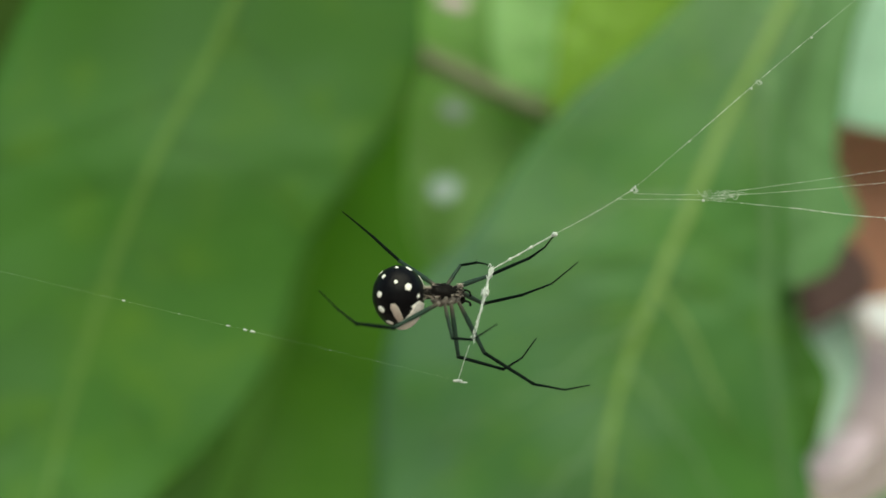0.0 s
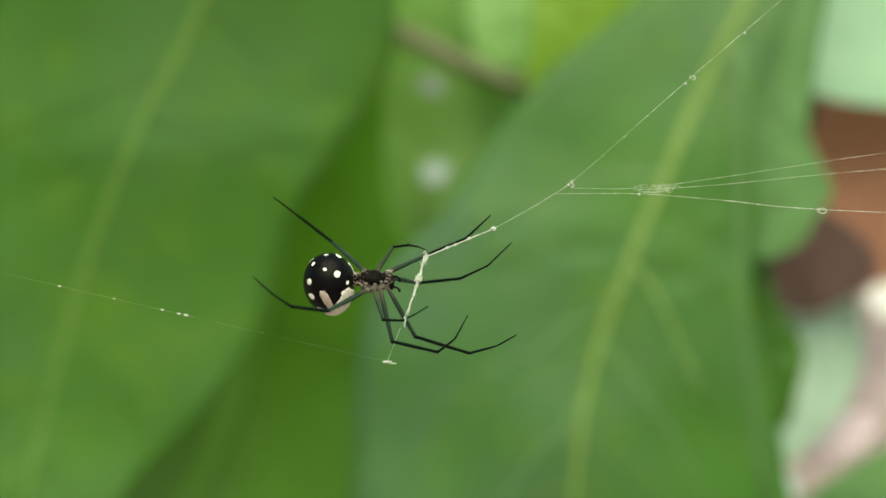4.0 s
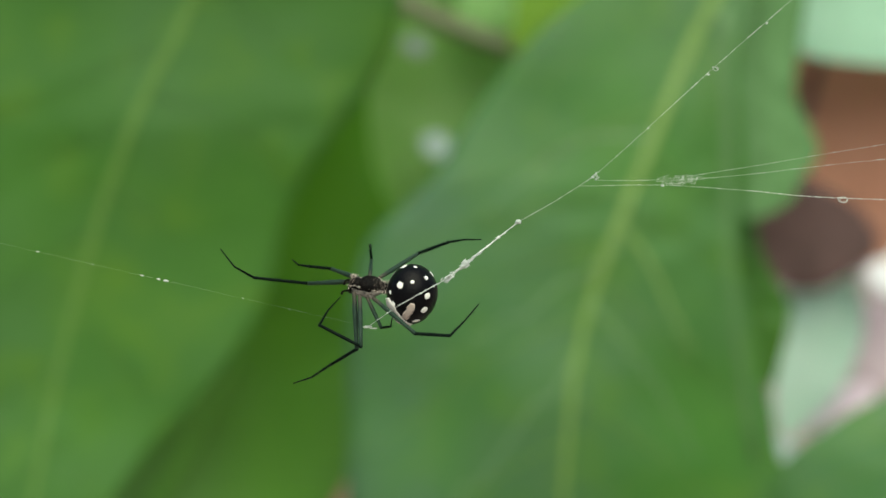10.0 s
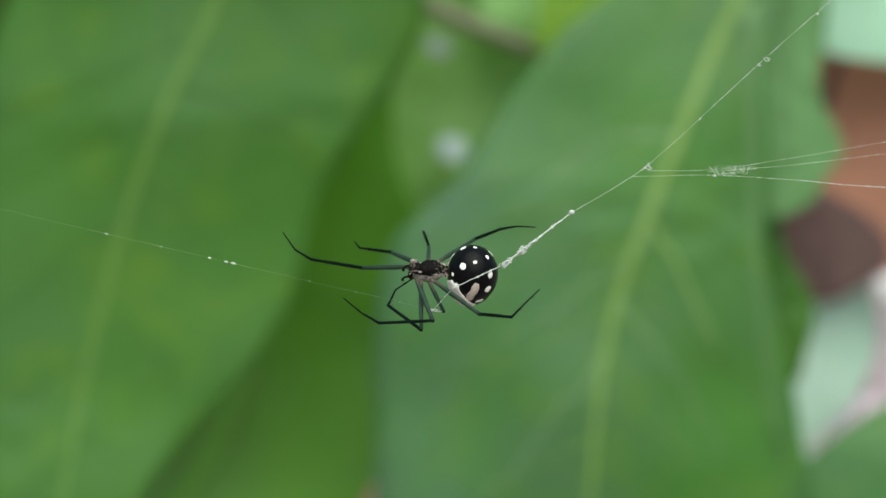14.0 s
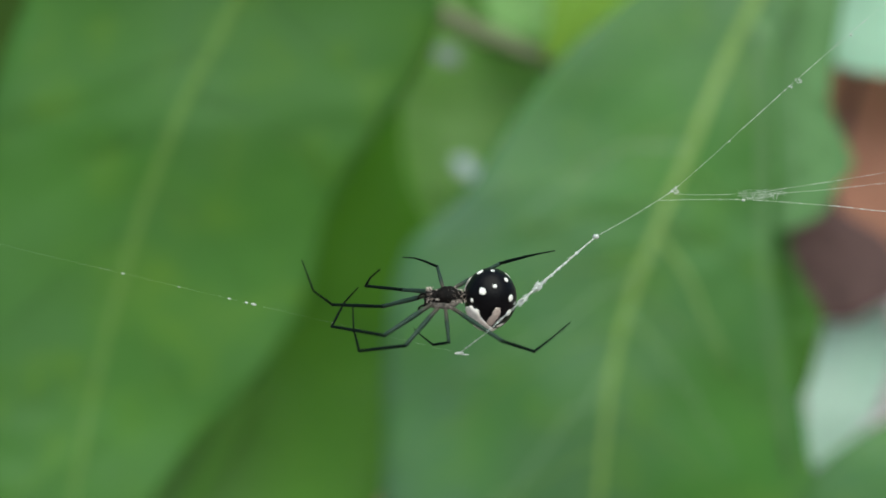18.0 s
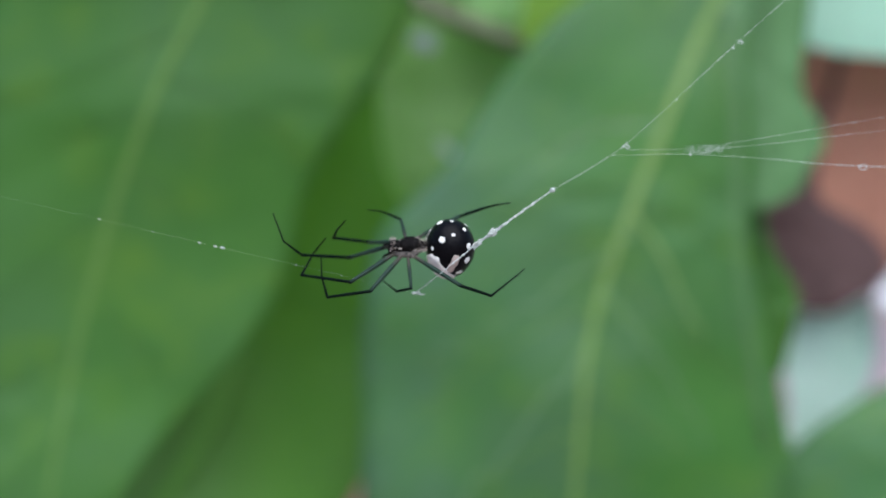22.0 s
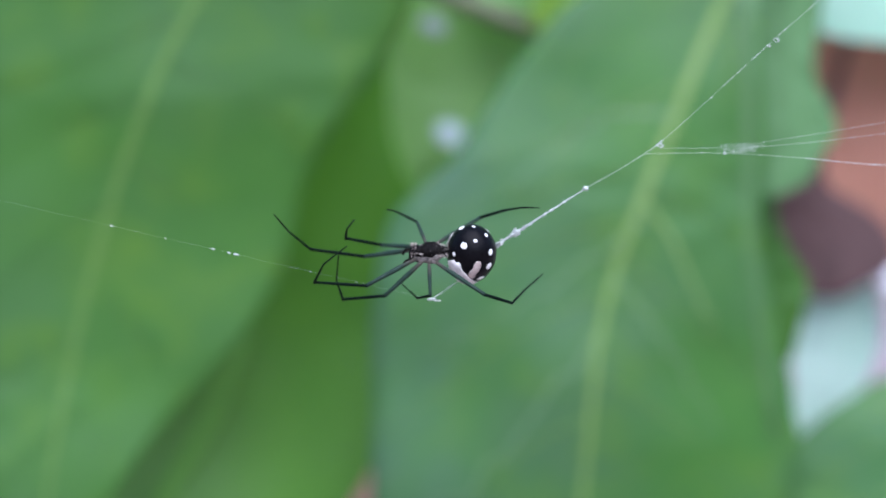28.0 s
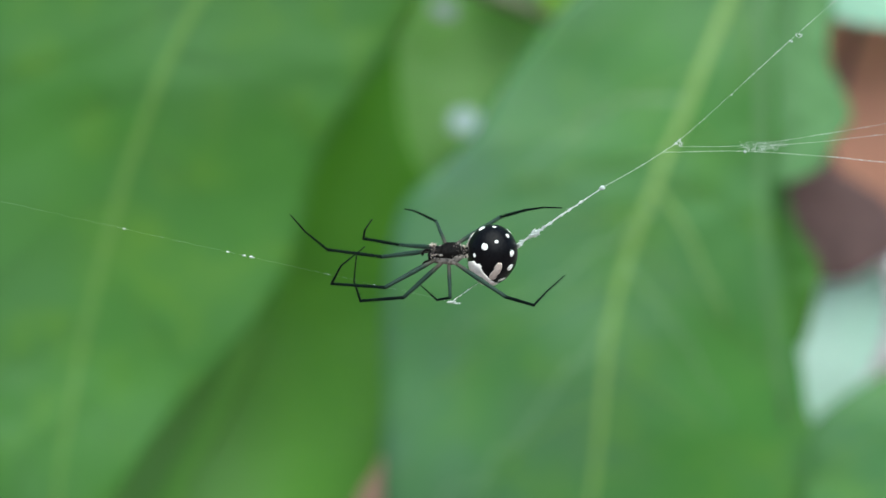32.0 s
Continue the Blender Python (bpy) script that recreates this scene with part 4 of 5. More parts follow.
# fork of the web (t, x, z)
FORK_ROWS = [
    (0.0, 11.62, 4.02), (0.5, 11.00, 3.74), (1.0, 11.94, 3.92), (1.5, 11.53, 3.52), (2.0, 11.80, 3.90), (2.5, 11.25, 3.35),
    (3.0, 11.65, 3.66), (3.5, 10.96, 3.94), (5.5, 11.82, 3.64), (6.0, 11.54, 3.76), (6.5, 11.33, 3.79), (7.0, 11.34, 3.64),
    (7.5, 11.81, 3.55), (8.0, 10.18, 3.87), (8.5, 12.10, 3.45), (9.0, 11.74, 3.61), (9.5, 11.28, 3.76), (10.0, 11.64, 3.49),
    (10.5, 11.83, 3.54), (11.0, 11.46, 3.63), (11.5, 11.44, 3.57), (12.0, 11.27, 3.58), (12.5, 11.60, 3.49), (13.0, 11.37, 3.42),
    (13.5, 11.37, 3.58), (14.0, 11.65, 3.68), (14.5, 11.67, 3.23), (16.5, 11.32, 3.69), (17.0, 11.50, 3.34), (17.5, 11.80, 3.30),
    (18.0, 11.57, 3.56), (18.5, 11.60, 3.25), (19.0, 11.35, 3.49), (19.5, 11.58, 3.52), (20.0, 11.36, 3.52), (20.5, 11.39, 3.56),
    (21.0, 11.39, 3.36), (21.5, 11.54, 3.33), (22.0, 11.52, 3.46), (22.5, 11.45, 3.35), (23.0, 11.49, 3.44), (23.5, 11.42, 3.55),
    (24.0, 11.51, 3.46), (24.5, 11.26, 3.46), (25.0, 11.44, 3.59), (25.5, 11.58, 3.39), (27.5, 11.62, 3.30), (28.0, 11.59, 3.44),
    (28.5, 11.49, 3.46), (29.0, 11.54, 3.34), (29.5, 11.51, 3.40), (30.0, 11.65, 3.33), (30.5, 11.49, 3.37), (31.0, 11.52, 3.51),
    (31.5, 11.57, 3.37), (32.0, 11.56, 3.32),
]
# lower end of the held strand from the fork (t, x, z, heading of the line that leaves it)
LOW_ROWS = [
    (0.0, -10.40, -11.80, 167.6), (0.5, -10.77, -12.18, 167.9), (1.0, -10.71, -12.27, 167.8), (1.5, -10.94, -12.64, 167.7), (2.0, -10.79, -12.11, 167.7), (2.5, -10.87, -12.26, 167.5),
    (3.0, -10.71, -11.87, 167.3), (3.5, -10.75, -11.36, 167.4), (5.5, -12.99, -10.49, 167.6), (6.0, -12.91, -10.44, 167.5), (6.5, -13.13, -10.66, 167.8), (7.0, -12.81, -10.65, 167.8),
    (7.5, -12.81, -10.95, 167.1), (8.0, -10.17, -10.43, 166.9), (8.5, -14.40, -10.13, 167.3), (9.0, -14.26, -9.48, 167.3), (9.5, -14.20, -9.31, 167.2), (10.0, -14.10, -9.30, 166.7),
    (10.5, -14.14, -9.41, 166.8), (11.0, -14.27, -9.47, 167.0), (11.5, -14.19, -9.36, 166.9), (12.0, -13.97, -9.27, 166.7), (12.5, -13.87, -9.28, 166.6), (13.0, -13.76, -9.25, 166.4),
    (13.5, -13.57, -9.03, 165.6), (14.0, -13.42, -8.85, 166.2), (14.5, -12.94, -9.97, 166.0), (16.5, -12.96, -9.37, 165.9), (17.0, -12.92, -9.79, 166.0), (17.5, -13.13, -10.18, 166.3),
    (18.0, -13.42, -10.25, 166.5), (18.5, -13.35, -10.19, 166.4), (19.0, -13.26, -9.79, 166.3), (19.5, -12.92, -9.32, 166.2), (20.0, -12.85, -8.97, 166.2), (20.5, -12.92, -9.02, 166.1),
    (21.0, -13.14, -9.13, 166.1), (21.5, -13.37, -9.24, 166.2), (22.0, -13.33, -9.19, 166.2), (22.5, -13.09, -8.92, 165.8), (23.0, -13.06, -8.89, 166.0), (23.5, -13.09, -8.86, 166.2),
    (24.0, -13.21, -9.06, 166.2), (24.5, -13.50, -9.46, 166.3), (25.0, -13.53, -9.50, 166.5), (25.5, -13.29, -9.29, 165.9), (27.5, -14.25, -9.69, 166.3), (28.0, -14.36, -9.70, 166.6),
    (28.5, -14.36, -9.66, 166.6), (29.0, -14.38, -9.71, 166.5), (29.5, -14.47, -9.68, 167.1), (30.0, -14.53, -9.90, 166.8), (30.5, -14.36, -9.93, 167.0), (31.0, -14.23, -9.86, 166.4),
    (31.5, -14.29, -9.94, 166.7), (32.0, -14.17, -9.93, 166.9),
]
# the web's swing in depth, and the spider's own shift on it (t, y, x, z)
SWING_ROWS = [
    (0.0, 0, 0, 0), (14.5, 0, 0, 0), (16.5, 1.66, -0.06, -0.02), (17.0, 0.18, -0.12, 0.15), (17.5, -1.84, -0.18, 0.34), (18.0, -2.82, -0.09, 0.3), (18.5, -2.09, -0.06, 0.29),
    (19.0, 0.18, 0.03, -0.0), (19.5, 2.11, -0.1, -0.18), (20.0, 3.48, -0.04, -0.3), (20.5, 3.48, 0.04, -0.26), (21.0, 2.83, 0.13, -0.23), (21.5, 2.02, 0.15, -0.16), (22.0, 1.93, 0.13, -0.15),
    (22.5, 3.02, -0.02, -0.23), (23.0, 3.57, -0.03, -0.25), (23.5, 4.13, -0.0, -0.33), (24.0, 3.11, 0.02, -0.29), (24.5, 1.66, 0.16, -0.19), (25.0, 0.78, 0.06, -0.2), (25.5, 1.93, -0.1, -0.2),
    (27.5, 1.48, -0.07, -0.0), (28.0, 1.57, -0.04, -0.03), (28.5, 1.92, -0.07, -0.07), (29.0, 1.74, -0.01, -0.03), (29.5, 1.21, -0.1, -0.06), (30.0, 0.87, -0.05, -0.02), (30.5, 1.21, -0.08, -0.04),
    (31.0, 1.74, -0.06, -0.03), (31.5, 0.86, -0.08, 0.0), (32.0, 0.09, 0.01, 0.07),
]
SEGMENTS = ("femur", "tibia", "metatarsus", "tarsus")
LENGTHS = {"1": (3.65, 3.55, 1.95, 2.1), "2": (3.35, 2.9, 1.35, 1.7), "3": (2.25, 1.2, 0.85, 0.95), "4": (4.0, 2.25, 1.35, 1.6)}
COXA = {"1": (1.75, 0.4, -0.1), "2": (1.35, 0.6, -0.15), "3": (0.95, 0.62, -0.15), "4": (0.55, 0.72, -0.15)}
WIDTHS = ((0.11, 0.168, 0.115), (0.1, 0.112, 0.09), (0.085, 0.072, 0.056), (0.056, 0.048, 0.034))
DORSAL = Vector((0, -0.68, 0.73)).normalized()


def spider_turn(heading):
    """Body axes in the world: ahead, left, up the back. The body turns about its tilted back."""
    a = radians(heading)
    th = math.atan2(math.sin(a) / 0.68, math.cos(a))
    side = DORSAL.cross(Vector((1, 0, 0)))
    ahead = (Vector((1, 0, 0)) * math.cos(th) + side * math.sin(th)).normalized()
    left = DORSAL.cross(ahead)
    return Matrix((ahead, left, DORSAL)).transposed()


ABDOMEN = Vector((1.6, 1.78, 1.88))


def on_abdomen(s, phi, lift=1.0):
    """A place on the abdomen: s along it (mm, + ahead), phi degrees from the back's midline, + to the left."""
    s *= 1.1
    r = math.sqrt(max(0.02, 1 - (s / ABDOMEN.x) ** 2))
    a = radians(phi)
    p = Vector((s * lift, ABDOMEN.y * r * math.sin(a) * lift, ABDOMEN.z * r * math.cos(a) * lift))
    return sagging(p) * MM


def sagging(p):
    """The belly bulges below, most towards the front."""
    if p.z < 0:
        p.z *= 1.2 + 0.12 * p.x
    return p


def spider():
    body = tagged(new("spider"), "small black spider with white spots, holding a silk strand", "spider")
    # abdomen
    bm = bmesh.new()
    centre = Vector((-1.87, 0, -0.18)) * MM
    blob(bm, (0, 0, 0), tuple(ABDOMEN * MM), seg=44)
    for v in bm.verts:
        v.co = sagging(v.co / MM) * MM
        v.co += v.co.normalized() * 0.02 * MM * noise.noise(v.co / MM * 3)
    abdomen = part("abdomen", bm, CHITIN, body, "glossy black rounded abdomen")
    abdomen.location = centre
    spots = [(0.58, 29, 0.22), (-0.1, 21, 0.12), (-1.0, 46, 0.21), (1.14, 48, 0.13), (-0.88, 84, 0.24), (-0.8, 0, 0.15), (-0.42, 113, 0.24)]
    for s, phi, r in spots:
        for side in (1, -1) if phi else (1,):
            p = on_abdomen(s, phi * side)
            nrm = Vector((p.x / ABDOMEN.x ** 2, p.y / ABDOMEN.y ** 2, p.z / ABDOMEN.z ** 2)).normalized()
            bm = bmesh.new()
            blob(bm, (0, 0, 0), (r * MM * 1.08, r * MM * 0.94, 0.035 * MM), nrm.to_track_quat("Z", "Y").to_matrix(), seg=16, rough=0.25, seed=s * 7 + phi)
            part("spot", bm, SPOT, abdomen, "white spot").location = p * 0.995
    for side in (1, -1):
        for pts, w, m, lab in (([(-0.22, 64), (-0.16, 73), (-0.06, 83), (0.12, 94), (0.2, 104)], 0.26, PATCH, "pale brown flank mark"),
                               ([(0.86, 70), (0.9, 79), (0.8, 88)], 0.18, SPOT, "whitish flank mark"),
                               ([(1.3, 76), (1.2, 91), (0.96, 106), (0.52, 118), (0.0, 127)], 0.74, BELLY, "mottled greyish-white belly band")):
            c = curve_through([on_abdomen(s, p * side, 0.985) for s, p in pts], 14)
            bm = bmesh.new()
            tube(bm, c, [w * MM * (0.55 + 0.45 * math.sin(math.pi * (i + 1) / 15)) for i in range(14)], 8)
            for v in bm.verts:
                v.co += Vector((noise.noise(v.co / MM * 5), noise.noise(v.co / MM * 5 + Vector((7, 0, 0))), noise.noise(v.co / MM * 5 + Vector((0, 9, 0))))) * 0.09 * MM
                q = Vector((v.co.x / ABDOMEN.x, v.co.y / ABDOMEN.y, v.co.z / ABDOMEN.z / (1.2 + 0.12 * v.co.x / MM if v.co.z < 0 else 1))) / MM
                v.co *= 1 + ((1.05 if m is BELLY else 1.012) / max(q.length, 0.5) - 1) * 0.96
            part("flank_mark", bm, m, abdomen, lab)
    bm = bmesh.new()
    for y in (-0.12, 0.12):
        blob(bm, Vector((-0.75, y, -1.84)) * MM, (0.14 * MM, 0.1 * MM, 0.2 * MM), seg=10)
    part("spinnerets", bm, CARAPACE, abdomen)
    # front body: a low dark shield with a narrower head, on paler hairy flanks
    bm = bmesh.new()
    blob(bm, Vector((0.82, 0, 0.17)) * MM, (0.84 * MM, 0.6 * MM, 0.5 * MM), seg=30, rough=0.12)
    blob(bm, Vector((1.62, 0, 0.16)) * MM, (0.54 * MM, 0.4 * MM, 0.37 * MM), seg=24, rough=0.1, seed=2)
    blob(bm, Vector((0.14, 0, 0.08)) * MM, (0.5 * MM, 0.38 * MM, 0.34 * MM), seg=16)
    for v in bm.verts:
        v.co += v.co.normalized() * 0.06 * MM * noise.noise(v.co / MM * 5)
        x, y = v.co.x / MM, v.co.y / MM
        if v.co.z > 0.2 * MM:
            v.co.z -= 0.07 * MM * math.exp(-((x - 0.85) / 0.16) ** 2 - (y / 0.2) ** 2)
            v.co.z -= 0.06 * MM * math.exp(-((x - 1.36) / 0.12) ** 2)
    front = part("cephalothorax", bm, CARAPACE, body, "blackish front body shield with pale hairy edges")
    bm = bmesh.new()
    blob(bm, Vector((0.9, 0, -0.12)) * MM, (0.98 * MM, 0.74 * MM, 0.48 * MM), seg=28, rough=0.3)
    blob(bm, Vector((1.64, 0, -0.14)) * MM, (0.48 * MM, 0.46 * MM, 0.38 * MM), seg=18, rough=0.3, seed=4)
    for v in bm.verts:
        v.co += v.co.normalized() * 0.1 * MM * noise.noise(v.co / MM * 4.2 + Vector((3, 1, 2)))
    part("sternum", bm, STERNUM, body, "mottled grey-brown flanks and underside of the front body")
    for side in (1, -1):
        bm = bmesh.new()
        for k in range(5):
            blob(bm, Vector((0.5 + 0.3 * k, (0.52 - 0.05 * k) * side, 0.25 + 0.07 * math.sin(k * 2.1))) * MM, (0.15 * MM, 0.09 * MM, 0.07 * MM), seg=8, rough=0.6, seed=k + 3 * side)
        part("hair_band", bm, BEIGE, front, "pale hairs along the front body")
        bm = bmesh.new()
        blob(bm, Vector((2.02, 0.17 * side, -0.3)) * MM, (0.2 * MM, 0.15 * MM, 0.36 * MM), seg=12)
        part("chelicera", bm, CARAPACE, front)
        bm = bmesh.new()
        c = curve_through([Vector(p) * MM for p in ((1.85, 0.3 * side, -0.24), (2.2, 0.46 * side, -0.1), (2.48, 0.46 * side, -0.24), (2.54, 0.4 * side, -0.52))], 12)
        tube(bm, c, [0.07 * MM * (1.15 - 0.5 * i / 11) + (0.04 * MM if i > 9 else 0) for i in range(12)], 8)
        part("palp", bm, CARAPACE, front)
        for x, y, r in ((2.08, 0.12, 0.07), (2.02, 0.26, 0.06), (1.88, 0.14, 0.06), (1.84, 0.3, 0.055)):
            bm = bmesh.new()
            blob(bm, Vector((x, y * side, 0.44 - 0.5 * (x - 1.82))) * MM, (r * MM,) * 3, seg=10)
            part("eye", bm, CHITIN, front)
    bm = bmesh.new()
    rnd = random.Random(21)
    for k in range(230):
        a = rnd.uniform(-1.7, 1.7)
        if k >= 150:
            o = Vector((rnd.uniform(-0.4, 0.25), 0.36 * math.sin(a), 0.36 * math.cos(a)))
        elif k < 80:
            o = Vector((0.24 + rnd.uniform(0, 0.5), 0.48 * math.sin(a), 0.08 + 0.4 * math.cos(a)))
        else:
            o = Vector((1.7 + rnd.uniform(0, 0.4), 0.42 * math.sin(a), 0.18 + 0.36 * math.cos(a)))
        d = (Vector((0.1, o.y, o.z - 0.1)).normalized() + Vector((rnd.uniform(-0.8, 0.4), rnd.uniform(-0.3, 0.3), 0))).normalized()
        tube(bm, [o * MM, (o + d * rnd.uniform(0.1, 0.24)) * MM], [0.02 * MM, 0.005 * MM], 3)
    part("hair_tuft", bm, PATCH, front, "short pale hairs on the front body")
    for key, (x, y, z) in COXA.items():
        for side in (1, -1):
            bm = bmesh.new()
            a, b = Vector((1.1 + 0.45 * (x - 1.1), 0.3 * side, -0.3)) * MM, Vector((x, y * side, z)) * MM
            b += (b - a) * 0.25
            tube(bm, [a, a.lerp(b, 0.5), b], [0.2 * MM, 0.19 * MM, 0.13 * MM], 10)
            part("coxa", bm, BEIGE if key in "34" else STERNUM, body, "pale beige leg base" if key in "34" else "mottled dark leg base")
    bm = bmesh.new()
    tube(bm, [Vector((x, 0, -0.02)) * MM for x in (-0.6, -0.25, 0.1, 0.4)], [0.4 * MM, 0.34 * MM, 0.32 * MM, 0.36 * MM], 12)
    part("waist", bm, CARAPACE, body)
    legs = {}
    for key in ("L1", "L2", "L3", "L4", "R1", "R2", "R3", "R4"):
        legs[key] = []
        thin = 0.8 if key[1] == "3" else 1.0
        for k, name in enumerate(SEGMENTS):
            length = LENGTHS[key[1]][k]
            w = WIDTHS[k]
            bm = bmesh.new()
            n = 9
            prof = [np.interp(i / (n - 1), (0, 0.4, 1), w) * (1.0 + 0.16 * (i in (0, n - 1)) * (k < 2)) * thin for i in range(n)]
            tube(bm, [(0, 0, length * MM * i / (n - 1)) for i in range(n)], [p * MM for p in prof], 8)
            blob(bm, (0, 0, 0), (prof[0] * 1.12 * MM,) * 3, seg=8)
            # short bristles
            rnd = random.Random(k + 11 * int(key[1]))
            for b in range(4 if k < 2 else 3):
                z = rnd.uniform(0.1, 0.95) * length
                a = rnd.uniform(0, 6.28)
                r = np.interp(z / length, (0, 0.4, 1), w) * thin
                o = Vector((math.cos(a), math.sin(a), 0))
                tube(bm, [o * r * 0.8 * MM + Vector((0, 0, z * MM)), o * (r + 0.11) * MM + Vector((0, 0, (z + 0.16) * MM))], [0.012 * MM, 0.004 * MM], 3)
            legs[key].append(part(name, bm, FEMUR if k == 0 else LEG, body))
    return body, legs


# ---- web ----
UP = radians(41.3)
BEAD = Vector((-4.66, 0, -2.77)) * MM


def silk(name, parent, pts, r, material, seed, beads=0.0, n=60, label="", sway=0.0):
    """A thread through points (mm), with small lumps along it."""
    rnd = random.Random(seed)
    c = curve_through([Vector(p) * MM for p in pts], n)
    radii = []
    for i in range(n):
        q = r * rnd.uniform(0.75, 1.2)
        if rnd.random() < beads:
            q *= rnd.uniform(1.8, 3.2)
        radii.append(q * MM)
    if sway:
        c = [Vector(p) + Vector((rnd.uniform(-sway, sway), rnd.uniform(-sway, sway), rnd.uniform(-sway, sway))) * MM for p in c]
    bm = bmesh.new()
    tube(bm, c, radii, 6)
    return part(name, bm, material, parent, label)


def web():
    thing = tagged(new("spider_web"), "loose white silk web of a few threads with a knotted strand", "web")
    d = Vector((math.cos(UP), 0, math.sin(UP)))
    silk("thread", thing, [(0, 0, 0), tuple(d * 3), tuple(d * 6 + Vector((0, 0.2, 0.05)))], 0.007, SILK_THIN, 1, 0.22, 50)
    silk("thread", thing, [tuple(d * 6 + Vector((0, 0.2, 0.05))), tuple(d * 12 + Vector((0, 0.4, 0.1))), tuple(d * 24), tuple(d * 36), tuple(d * 46), (69, 128, BRANCH_Z - 3)], 0.0095, SILK_THIN, 6, 0.3, 240)
    silk("thread", thing, [(0, 0, 0), tuple(BEAD / MM * 0.5 + Vector((0, 0, -0.08))), tuple(BEAD / MM)], 0.0125, SILK_THIN, 2, 0.12, 30)
    silk("thread", thing, [(-0.9, 0, -0.55), (4.4, 0.2, -0.52), (9.8, 0.4, -0.88)], 0.0075, SILK_THIN, 3, 0.25, 90)
    silk("thread", thing, [(9.8, 0.4, -0.88), (15.5, 0.6, -1.38), (30, 1.2, -1.9), (60, 2, -3.2)], 0.0135, SILK_THIN, 7, 0.3, 220)
    silk("thread", thing, [(0.3, 0, -0.2), (4.4, 0.2, -0.15), (9.5, 0.3, 0.55), (22, 0.8, 2.5), (60, 2, 8.0)], 0.0068, SILK_THIN, 4, 0.2, 260)
    silk("thread", thing, [(4.0, 0.2, -0.3), (9.5, 0.2, 0.1), (22, 0.8, 1.35), (60, 2, 4.4)], 0.0075, SILK_THIN, 5, 0.2, 240)
    # tangled tuft on the side thread, small curls and knots
    rnd = random.Random(8)
    for k in range(13):
        x = rnd.choice((rnd.uniform(3.4, 7.0), rnd.gauss(5.2, 0.4)))
        pts = [(x + 0.35 * s + rnd.uniform(-0.3, 0.3), rnd.uniform(-0.2, 0.3), -0.3 + rnd.uniform(-0.28, 0.42)) for s in range(5)]
        silk("silk_tuft", thing, pts, 0.0052, SILK_THIN, 20 + k, 0.15, 40)
    for x, z, r in ((7.65, 6.72, 0.28), (15.75, -1.46, 0.42), (0.15, 0.12, 0.24)):
        bm = bmesh.new()
        walkers = [Vector((x + rnd.gauss(0, r * 0.55), rnd.gauss(0, 0.1), z + rnd.gauss(0, r * 0.55))) * MM for _ in range(9)]
        if r > 0.4:
            walkers = [Vector((x + r * rnd.uniform(0.3, 0.95) * math.cos(a), 0, z + r * rnd.uniform(0.15, 0.6) * math.sin(a))) * MM for a in np.linspace(2.6, 14.0, 16)]
        tube(bm, curve_through(walkers, 60), [rnd.uniform(0.01, 0.022) * MM for _ in range(60)], 6)
        part("silk_curl", bm, SILK, thing)
    for p, r in ((BEAD / MM, 0.15), (Vector((0, 0, 0)), 0.08), (Vector((4.4, 0.1, -0.55)), 0.08), (d * 9.6, 0.06), (d * 14.4, 0.07), (d * 4.6, 0.05)):
        bm = bmesh.new()
        blob(bm, Vector(p) * MM, (r * 1.25 * MM, r * MM, r * MM), seg=10, rough=0.5, seed=r * 50)
        part("silk_knot", bm, SILK, thing)
    # moving strands: each span in two rigid halves, one fixed to either end
    spans = {}
    for name, half, r in (("a", 3.35, 0.036), ("b", 2.0, 0.026), ("c", 2.35, 0.0175)):
        for end in (0, 1):
            ob = silk("strand", thing, [(0, 0, 0), (0, 0, half * 0.5), (0, 0, half)], r, SILK, 40 + end, 0.1, 26, sway=0.012)
            spans[name + str(end)] = ob
    rnd = random.Random(3)
    bm = bmesh.new()
    for k in range(60):
        z = rnd.choice((rnd.gauss(0.15, 0.2), rnd.gauss(1.5, 0.3), rnd.uniform(0, 2.4)))
        lump = 0.055 + 0.045 * math.exp(-(z - 0.1) ** 2 / 0.06) + 0.03 * math.exp(-(z - 1.5) ** 2 / 0.08)
        turn = Euler((rnd.uniform(-0.6, 0.6), rnd.uniform(-0.6, 0.6), 0)).to_matrix()
        blob(bm, Vector((rnd.gauss(0, lump * 1.25), rnd.gauss(0, lump * 0.8), z)) * MM, (rnd.uniform(0.4, 0.9) * lump * MM, rnd.uniform(0.4, 0.8) * lump * MM, rnd.uniform(0.1, 0.26) * MM), turn, seg=8, rough=0.7, seed=k)
    for k in range(46):
        z = rnd.uniform(0, 4.6)
        lump = 0.05 - 0.005 * z
        turn = Euler((rnd.uniform(-0.25, 0.25), rnd.uniform(-0.25, 0.25), 0)).to_matrix()
        blob(bm, Vector((rnd.gauss(0, lump * 0.5), rnd.gauss(0, lump * 0.5), z)) * MM, (rnd.uniform(0.5, 0.9) * lump * MM, rnd.uniform(0.5, 0.9) * lump * MM, rnd.uniform(0.2, 0.45) * MM), turn, seg=8, rough=0.6, seed=k + 70)
    spans["lump"] = part("silk_clump", bm, SILK, thing, "thick lumpy white silk")
    bm = bmesh.new()
    tube(bm, [Vector((x, 0, 0)) * MM for x in (0, 13.1, 13.6, 15, 60)], [0.0021 * MM] * 5, 6)
    for x, r in ((12.9, 0.075), (13.35, 0.06), (14.4, 0.05), (17.5, 0.03), (21.0, 0.05), (8.0, 0.028), (5.0, 0.025)):
        blob(bm, Vector((x, 0, 0)) * MM, (r * 2.2 * MM, r * MM, r * MM), seg=8, rough=0.4, seed=x)
    spans["left"] = part("thread", bm, SILK_THIN, thing)
    bm = bmesh.new()
